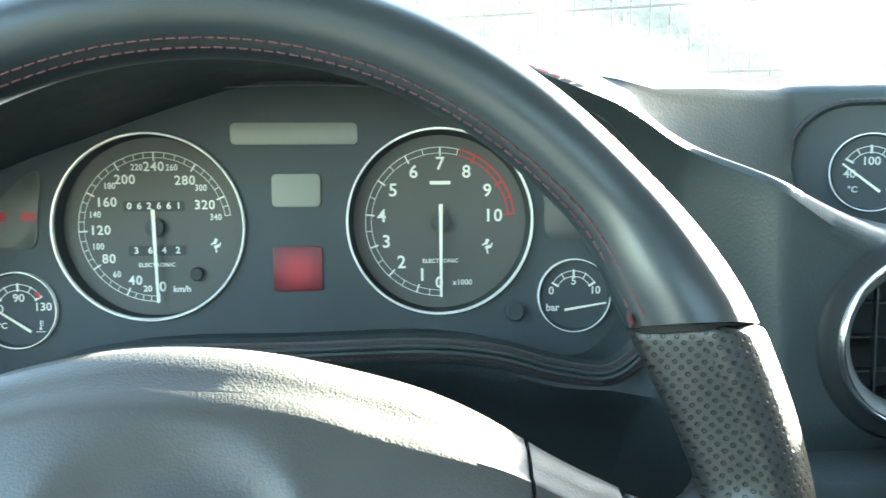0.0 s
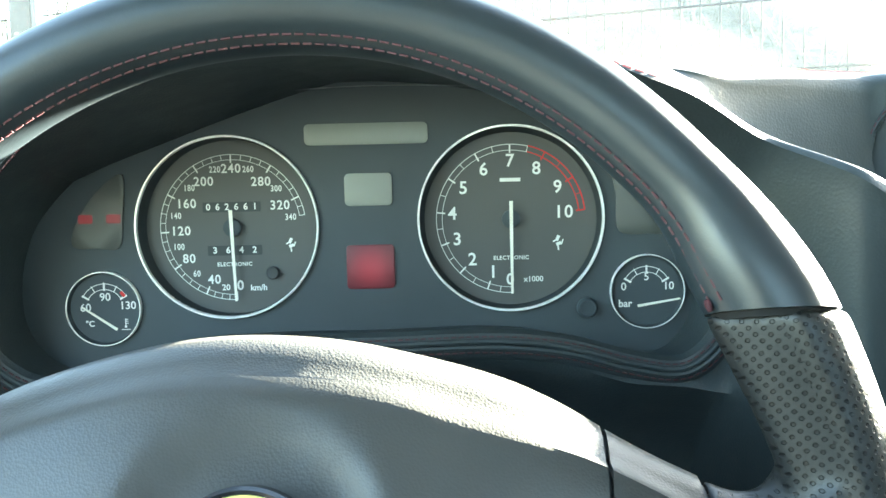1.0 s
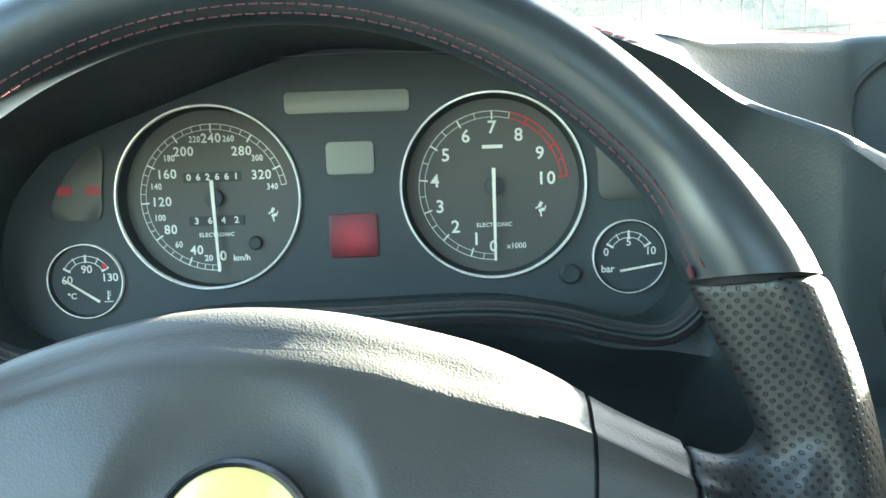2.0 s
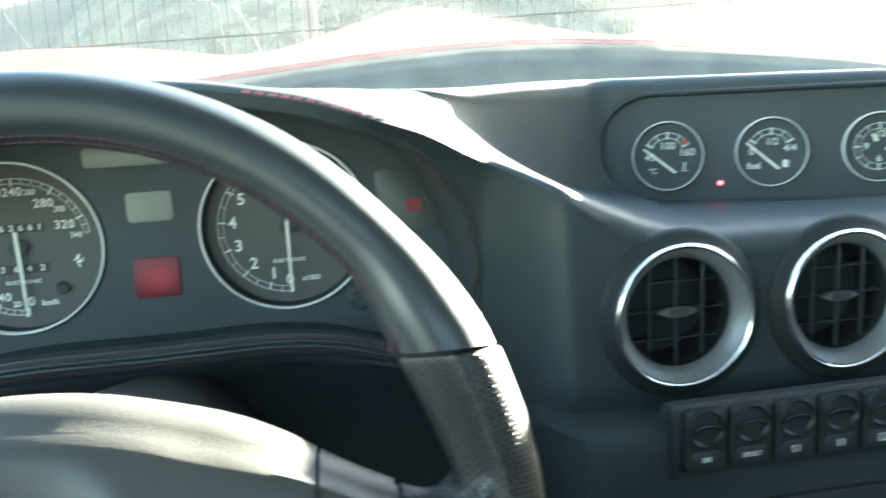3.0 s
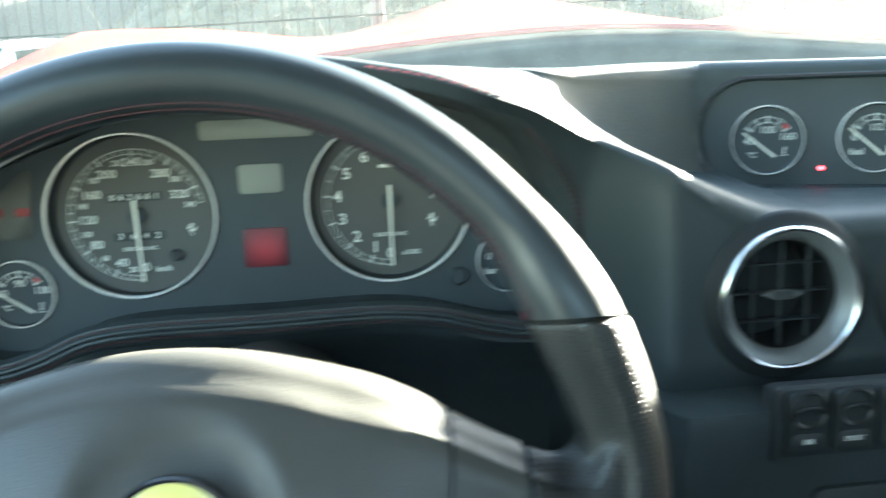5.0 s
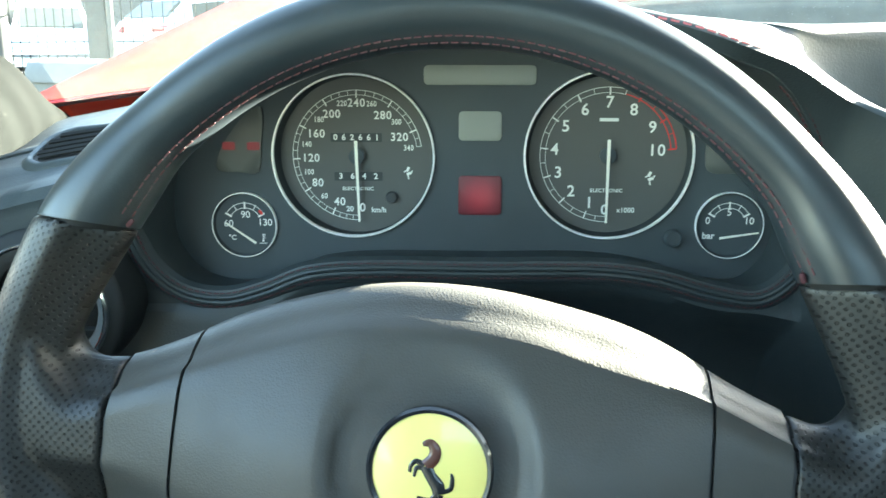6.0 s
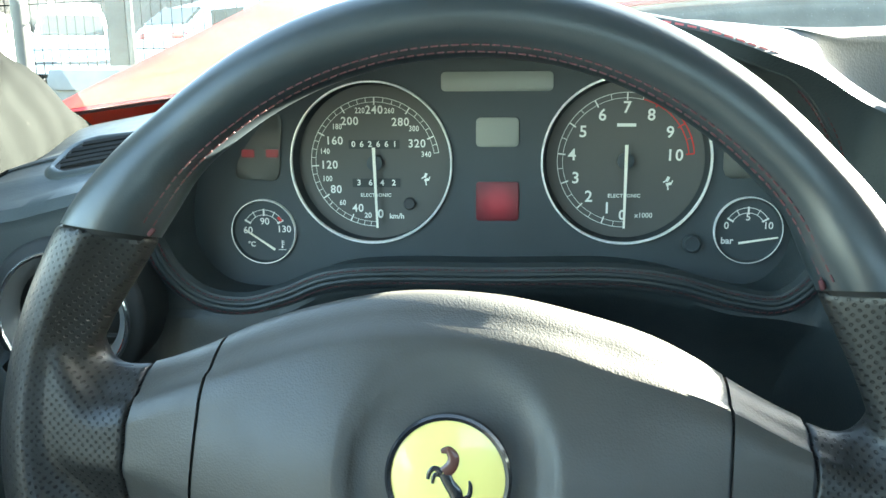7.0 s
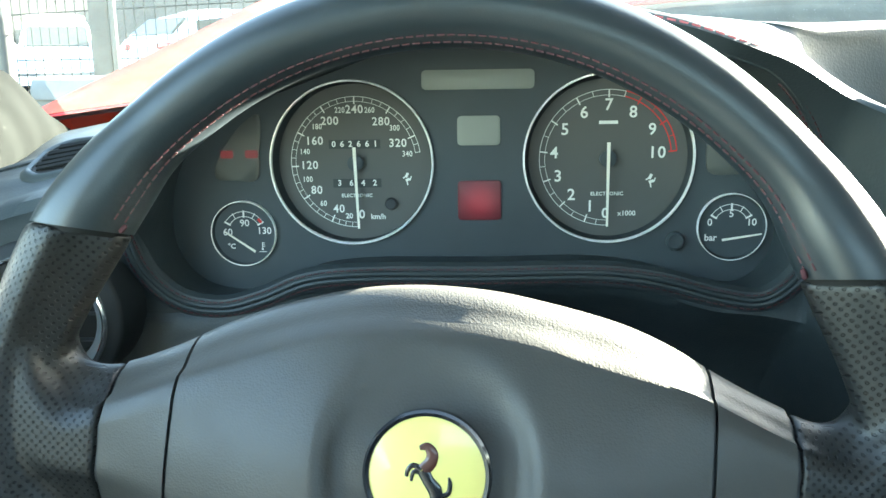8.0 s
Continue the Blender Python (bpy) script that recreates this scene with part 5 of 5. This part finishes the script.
    part("firewall", block((1.56, 0.05, 0.55), pose(XC, 0.36, -0.33), 0.01), M_COLUMN, ob)
    for s, y in ((-1, 1.30), (1, 1.30), (-1, -1.15), (1, -1.15)):
        w = pose(XC + 0.80 * s, y, -H + 0.325, 0, 90, 0)
        wh = part("wheel", lathe([(0.20, -0.11), (0.31, -0.115), (0.325, -0.09), (0.325, 0.09), (0.31, 0.115), (0.20, 0.11), (0.0001, 0.05)], w, 40), M_TYRE, ob)
        part("hub", lathe([(0.205, -0.10), (0.19, 0.0), (0.205, 0.10), (0.0001, 0.112)], w, 24), M_SILVER, wh)
    return ob


def wiper():
    ob = thing("wiper", (0.95, 0.43, 0.06), "black windscreen wiper lying on the cowl", "wiper")
    path = [Vector((x, cowl_y(x) + 0.008, 0.0755 + 0.012 * (x - 0.86))) for x in [0.86 + 0.04 * i for i in range(10)]]
    part("arm", tube(path, [0.002 + 0.0006 * i for i in range(10)], 6, up=(0, 0, 1)), M_DARK, ob)
    part("blade", tube([p + Vector((0.05, 0.012, 0.004)) for p in path], 0.0045, 6, up=(0, 0, 1)), M_BLACKGLOSS, ob)


# ---- outdoors ----
def ground_z(x, y):
    """Level under the car, rising slowly towards the far side, with an earth bank behind the fence on the right."""
    z = -H + 0.030 * max(0.0, y - 3.0) * (1 - smoothstep(60, 200, y))
    bank = smoothstep(2.9, 9.0, y + 0.10 * x) * smoothstep(-3.4, -0.4, x) * (1 - smoothstep(60, 140, y))
    z += 4.5 * smoothstep(19, 30, y) * (1 - smoothstep(-3.0, 1.0, x)) * (1 - smoothstep(60, 140, y))
    return z + 2.9 * bank + (0.05 * noise.noise((x * 0.9, y * 0.9, 0)) * bank)


def ground():
    def steps(lo, hi, fine):
        out, v, s = [0.0], 0.0, fine
        while v < hi:
            v += s
            s *= 1.12
            out.append(v)
        return sorted([-a for a in out[1:] if -a > lo - s * 2] + out)
    xs = steps(-900, 900, 0.35)
    ys = steps(-900, 900, 0.35)
    bm = grid([[(x, y, ground_z(x, y)) for x in xs] for y in ys])
    ob = part("ground", bm, M_GROUND)
    return tagged(ob, "asphalt yard turning into a dry earth bank", "ground", kind="structure")


def ground_material():
    m = shader("yard_and_bank", (0.090, 0.080, 0.052), 0.95, bump=[("noise", 9, 0.8, 0.10), ("noise", 45, 0.6, 0.03)], vary=0.5, vscale=2.2, spots=((0.045, 0.040, 0.022), 3.6, 0.52))
    nt = m.node_tree
    b = nt.nodes["Principled BSDF"]
    geo = nt.nodes.new("ShaderNodeNewGeometry")
    sep = nt.nodes.new("ShaderNodeSeparateXYZ")
    nt.links.new(geo.outputs["Position"], sep.inputs[0])
    nz = nt.nodes.new("ShaderNodeTexNoise")
    nz.inputs["Scale"].default_value = 1.5
    nt.links.new(geo.outputs["Position"], nz.inputs["Vector"])
    add = nt.nodes.new("ShaderNodeMath")
    add.operation = "MULTIPLY_ADD"
    nt.links.new(nz.outputs[0], add.inputs[0])
    add.inputs[1].default_value = 1.2
    nt.links.new(sep.outputs["Y"], add.inputs[2])
    r = nt.nodes.new("ShaderNodeMapRange")
    r.inputs["From Min"].default_value, r.inputs["From Max"].default_value = 3.2, 4.0
    nt.links.new(add.outputs[0], r.inputs["Value"])
    rx = nt.nodes.new("ShaderNodeMapRange")
    rx.inputs["From Min"].default_value, rx.inputs["From Max"].default_value = -2.4, -1.2
    nt.links.new(sep.outputs["X"], rx.inputs["Value"])
    mul = nt.nodes.new("ShaderNodeMath")
    mul.operation = "MULTIPLY"
    nt.links.new(r.outputs[0], mul.inputs[0])
    nt.links.new(rx.outputs[0], mul.inputs[1])
    mx = nt.nodes.new("ShaderNodeMix")
    mx.data_type = "RGBA"
    nt.links.new(mul.outputs[0], mx.inputs["Factor"])
    mx.inputs["A"].default_value = (0.085, 0.083, 0.080, 1)
    nt.links.new(b.inputs["Base Color"].links[0].from_socket, mx.inputs["B"])
    # bare soil on the bank behind the parked cars, darkened for its shade
    far = nt.nodes.new("ShaderNodeMapRange")
    far.inputs["From Min"].default_value, far.inputs["From Max"].default_value = 18.5, 20.5
    nt.links.new(add.outputs[0], far.inputs["Value"])
    mx2 = nt.nodes.new("ShaderNodeMix")
    mx2.data_type = "RGBA"
    nt.links.new(far.outputs[0], mx2.inputs["Factor"])
    nt.links.new(mx.outputs["Result"], mx2.inputs["A"])
    mx2.inputs["B"].default_value = (0.052, 0.043, 0.030, 1)
    nt.links.new(mx2.outputs["Result"], b.inputs["Base Color"])
    return m


M_GROUND = ground_material()


def fence_y(x):
    return 2.30 - 0.42 * (x - 0.2)


def fence():
    ob = thing("wire_fence", (-0.2, fence_y(-0.2), -H), "green-grey welded wire mesh fence on steel posts", "fence")
    top = 1.15
    panel = bmesh.new()
    x = -2.3
    n = 0
    while x < 2.2:
        tube([(x, fence_y(x), -H + 0.05), (x + 0.004, fence_y(x), top)], 0.0024, 5, bm=panel)
        x += 0.052
    for i in range(10):
        z = -H + 0.08 + 0.20 * i
        for dy in (-0.006, 0.006):
            tube([(-2.35, fence_y(-2.35) + dy, z), (1.3, fence_y(1.3) + dy, z), (2.2, fence_y(2.2) + dy, z)], 0.0028, 5, up=(0, 0, 1), bm=panel)
    part("mesh", panel, M_WIRE, ob, "thin grey-green welded wires")
    for x in (0.20, 2.22):
        part("post", block((0.042, 0.042, 2.1), pose(x, fence_y(x) + 0.03, -H + 1.0), 0.004), M_GALV, ob, "pale steel post")
    return ob


def posts_and_barrier():
    ob = thing("wooden_post", (-1.62, 2.93, -H), "weathered grey square timber post with a steel strip", "post")
    part("shaft", block((0.078, 0.078, 2.3), pose(-1.600, 2.98, -H + 1.15, 0, 0, 10), 0.006), M_WOOD, ob)
    part("strip", block((0.022, 0.03, 2.3), pose(-1.540, 2.96, -H + 1.15, 0, 0, 10), 0.003), M_GALV, ob, "pale steel strip")
    ob = thing("steel_post", (-1.98, 2.9, -H), "round galvanised steel post", "post")
    part("shaft", lathe([(0.034, 0), (0.034, 2.6), (0.0001, 2.62)], pose(-1.985, 2.92, -H, 0, 0, 0), 20), M_GALV, ob)
    ob = thing("concrete_barrier", (-1.4, 2.55, -H), "low concrete barrier with a rounded blue-grey cap", "barrier")
    path = [(-1.62 + 0.08 * i, 2.50 - 0.10 * i * 0.4) for i in range(9)]
    prof = [(-0.16, -H), (-0.12, -0.30), (-0.075, -0.045), (0.075, -0.045), (0.12, -0.30), (0.16, -H)]
    part("wall", close_ends(grid([[(x, y + a, z) for a, z in prof] for x, y in path], closed_u=True), 9), M_CONC, ob, "stained grey concrete")
    capn = [(-0.088, -0.044), (-0.094, -0.010), (-0.075, 0.022), (-0.03, 0.036), (0.03, 0.036), (0.075, 0.022), (0.094, -0.010), (0.088, -0.044)]
    part("cap", close_ends(grid([[(x, y + a, z) for a, z in capn] for x, y in path], closed_u=True), 9), M_BLUECONC, ob, "blue-grey rounded cap")


def shrubs():
    """Bare winter twigs and dry grass on the bank behind the fence."""
    rng = random.Random(7)
    bm = bmesh.new()
    for i in range(60):
        x = rng.uniform(-1.2, 8.0)
        y = rng.uniform(3.4, 8.5)
        z = ground_z(x, y) - 0.03
        for k in range(rng.randint(4, 9)):
            lean = Vector((rng.uniform(-0.5, 0.5), rng.uniform(-0.5, 0.4), rng.uniform(0.5, 1.0)))
            L = rng.uniform(0.4, 1.3)
            p = [Vector((x, y, z))]
            for s in range(4):
                p.append(p[-1] + (lean + Vector((rng.uniform(-0.3, 0.3), rng.uniform(-0.3, 0.3), rng.uniform(-0.1, 0.2)))).normalized() * L / 4)
            tube(p, [0.0042, 0.0034, 0.0026, 0.002, 0.001], 4, bm=bm)
            for s in (1, 2, 3):
                q = p[s] + Vector((rng.uniform(-0.25, 0.25), rng.uniform(-0.25, 0.25), rng.uniform(0.05, 0.3)))
                tube([p[s], (p[s] + q) / 2 + Vector((0, 0, 0.02)), q], [0.002, 0.0014, 0.0007], 3, bm=bm)
    ob = part("bare_shrubs", bm, M_TWIG, smooth=False)
    tagged(ob, "bare brown winter shrubs behind the fence", "shrub", kind="stuff")
    rng = np.random.default_rng(3)
    verts, faces = [], []
    for i in range(30000):
        x = rng.uniform(-2.0, 9.0)
        y = rng.uniform(3.0, 10.0)
        z = ground_z(x, y)
        h, w = rng.uniform(0.03, 0.11), rng.uniform(0.002, 0.006)
        a = rng.uniform(0, math.tau)
        dx, dy = math.cos(a) * w, math.sin(a) * w
        lx, ly = rng.uniform(-0.07, 0.07), rng.uniform(-0.07, 0.07)
        n = len(verts)
        verts += [(x - dx, y - dy, z), (x + dx, y + dy, z), (x + lx, y + ly, z + h)]
        faces.append((n, n + 1, n + 2))
    me = bpy.data.meshes.new("dry_grass")
    me.from_pydata(verts, [], faces)
    ob = link("dry_grass", me, M_GRASS, smooth=False)
    tagged(ob, "dry yellow-green grass on the bank", "grass", kind="stuff")


def parked_car(at, heading, label, old=False):
    """A plain white car; its length runs along its own x axis, the tail at minus x."""
    x, y = at
    z0 = ground_z(x, y)
    ob = thing("parked_car", (x, y, z0), label, "car", "parked cars")
    m = Matrix.Translation((x, y, z0)) @ pose(0, 0, 0, 0, 0, heading)
    if old:
        body = [(-1.95, 0.42, 0.60), (-1.85, 0.55, 0.68), (-1.40, 0.82, 0.74), (-0.7, 0.92, 0.77), (0.5, 0.92, 0.77), (1.2, 0.88, 0.76), (1.7, 0.72, 0.70), (1.95, 0.45, 0.60)]
        roof = [(-1.30, 0.80, 0.60), (-0.95, 1.20, 0.56), (-0.45, 1.42, 0.54), (0.15, 1.45, 0.54), (0.55, 1.36, 0.56), (0.95, 0.92, 0.66)]
    else:
        body = [(-2.10, 0.50, 0.74), (-2.08, 0.85, 0.80), (-1.95, 0.98, 0.83), (-0.9, 0.95, 0.86), (0.8, 0.92, 0.86), (1.4, 0.84, 0.84), (1.9, 0.70, 0.76), (2.10, 0.50, 0.66)]
        roof = [(-1.98, 0.95, 0.74), (-1.55, 1.28, 0.62), (-0.9, 1.44, 0.57), (0.0, 1.45, 0.57), (0.5, 1.34, 0.60), (1.25, 0.90, 0.72)]
    def hull(rows, low, mat, nm, lab, inset=0.0):
        out = []
        for px, pz, hw in rows:
            out.append([m @ Vector((px, s * hw * f, low + (pz - low) * h)) for s, f, h in ((-1, 0.94, 0.0), (-1, 1.0, 0.35), (-1, 0.98, 0.75), (-1, 0.90, 0.95), (-1, 0.6, 1.0), (1, 0.6, 1.0), (1, 0.90, 0.95), (1, 0.98, 0.75), (1, 1.0, 0.35), (1, 0.94, 0.0))])
        return part(nm, close_ends(grid(out, closed_u=True), len(out)), mat, ob, lab)
    hull(body, 0.22, M_WHITE, "body", "white painted body")
    cabin = hull(roof, 0.72, M_WHITE, "cabin", "white roof and pillars")
    lo, hi = (0.90, 1.30)
    xs = [r[0] for r in roof]
    rz = lambda q: float(np.interp(q, xs, [r[1] for r in roof]))
    rw = lambda q: float(np.interp(q, xs, [r[2] for r in roof]))
    # side windows, screen and rear window stand a little proud of the cabin
    for s in (-1, 1):
        for a, b in ((roof[1][0] + 0.10, roof[2][0] + 0.18), (roof[2][0] + 0.26, roof[4][0] + 0.05)):
            pts = []
            for q, zz in ((a, lo), (b, lo), (b, min(hi, rz(b) - 0.09)), (a, min(hi, rz(a) - 0.09))):
                pts.append((q, s * (rw(q) * (0.985 if zz == lo else 0.955) + 0.012), zz))
            bm = bmesh.new()
            inner = [bm.verts.new(m @ Vector(p)) for p in pts]
            outer = [bm.verts.new(m @ Vector((p[0], p[1] - s * 0.03, p[2]))) for p in pts]
            bm.faces.new(inner)
            for i in range(4):
                bm.faces.new((inner[i], inner[(i + 1) % 4], outer[(i + 1) % 4], outer[i]))
            part("side_window", bm, M_CARGLASS, cabin, smooth=False)
    for (xa, za, wa), (xb, zb, wb), sx in ((roof[0], roof[1], -1), (roof[5], roof[4], 1)):
        bm = bmesh.new()
        lo_p, hi_p = 0.12, 0.92
        pts = [(xa + (xb - xa) * t + sx * 0.03, s * (wa + (wb - wa) * t) * 0.82, za + (zb - za) * t + 0.02) for t, s in ((lo_p, -1), (lo_p, 1), (hi_p, 1), (hi_p, -1))]
        f = [bm.verts.new(m @ Vector(p)) for p in pts]
        k = [bm.verts.new(m @ Vector((p[0] - sx * 0.05, p[1], p[2] - 0.04))) for p in pts]
        bm.faces.new(f)
        for i in range(4):
            bm.faces.new((f[i], f[(i + 1) % 4], k[(i + 1) % 4], k[i]))
        part("screen", bm, M_CARGLASS, cabin, smooth=False)
    for px in (body[0][0] + 0.75, body[-1][0] - 0.75):
        for s in (-1, 1):
            w = m @ pose(px, s * (0.74 if not old else 0.66), 0.31, 90, 0, 0)
            wh = part("wheel", lathe([(0.0001, -0.08), (0.27, -0.09), (0.31, -0.07), (0.31, 0.07), (0.27, 0.09), (0.0001, 0.08)], w, 28), M_TYRE, ob)
            part("hubcap", lathe([(0.19, -0.09), (0.17, -0.105), (0.0001, -0.11), (0.0001, 0.11), (0.17, 0.105), (0.19, 0.09)], w, 20), M_SILVER, wh)
    for s in () if old else (-1, 1):
        part("tail_light", block((0.10, 0.34, 0.11), m @ pose(body[1][0] + 0.02, s * 0.58, 0.80 if not old else 0.58, 0, 0, -s * 14), 0.03), M_TAIL, ob, "red tail light")
    part("bumper", block((0.10, 1.45, 0.12), m @ pose(body[0][0] - 0.02, 0, 0.42), 0.04), M_WHITE if not old else M_CHROME, ob)
    return ob


def far_trees():
    """A dull band of bare woodland far behind the yard."""
    rng = random.Random(11)
    bm = bmesh.new()
    for i in range(90):
        a = radians(-75 + 150 * i / 89)
        d = rng.uniform(55, 75)
        x, y = d * math.sin(a), d * math.cos(a)
        z = ground_z(x, y)
        hgt = rng.uniform(4, 9)
        tube([(x, y, z), (x + rng.uniform(-0.4, 0.4), y, z + hgt * 0.5), (x + rng.uniform(-0.8, 0.8), y, z + hgt)], [0.22, 0.15, 0.04], 5, bm=bm)
        for k in range(16):
            h = hgt * rng.uniform(0.2, 0.9)
            q = Vector((x + rng.uniform(-2.4, 2.4), y + rng.uniform(-1, 1), z + h + rng.uniform(0.3, 1.8)))
            tube([(x, y, z + h), (Vector((x, y, z + h)) + q) / 2 + Vector((0, 0, 0.2)), q], [0.10, 0.06, 0.02], 3, bm=bm)
    ob = part("bare_trees", bm, M_TWIG, smooth=False)
    tagged(ob, "distant bare winter trees beyond the yard", "trees", kind="stuff")


# ---- assemble ----
dashboard()
speedometer()
tachometer()
_, _tm = small_gauge(-0.1622, PANEL_Y + 0.0008, -0.0497, 0.0223, "coolant_gauge", "small round water temperature gauge", [("60", -0.52, 0.02, 0.30), ("90", 0.02, 0.30, 0.30), ("130", 0.62, 0.06, 0.30)], [("°C", -0.42, -0.42, 0.22)], ((0.32, -0.58), (-0.60, 0.05)), hot=45)
symbol("thermometer", _tm @ Matrix.Translation((0.0120, -0.0098, 0.0011)), 0.0044, bpy.data.objects["coolant_gauge"])
small_gauge(0.1645, PANEL_Y + 0.0008, -0.0467, 0.0223, "oil_pressure_gauge", "small round oil pressure gauge", [("0", -0.62, 0.12, 0.30), ("5", 0.0, 0.38, 0.30), ("10", 0.60, 0.12, 0.30)], [("bar", -0.58, -0.34, 0.28)], ((-0.25, -0.40), (0.90, -0.22)))
telltales()
steering_wheel()
steering_column()
for _x in (0.3045, 0.4095, 0.5150):
    vent(_x, -0.1295, -0.0530)
vent(-0.2685, -0.0845, -0.0880, 0.035)
gauge_pod()
switch_bank()
defrost_vent()
car_shell()
wiper()
ground()
fence()
posts_and_barrier()
shrubs()
parked_car((-7.9, 15.0), 118, "small old white saloon parked behind the fence", old=True)
parked_car((-4.6, 15.5), 55, "white hatchback with red tail lights parked behind the fence")
parked_car((-10.6, 16.0), 80, "white car parked behind the fence")
far_trees()
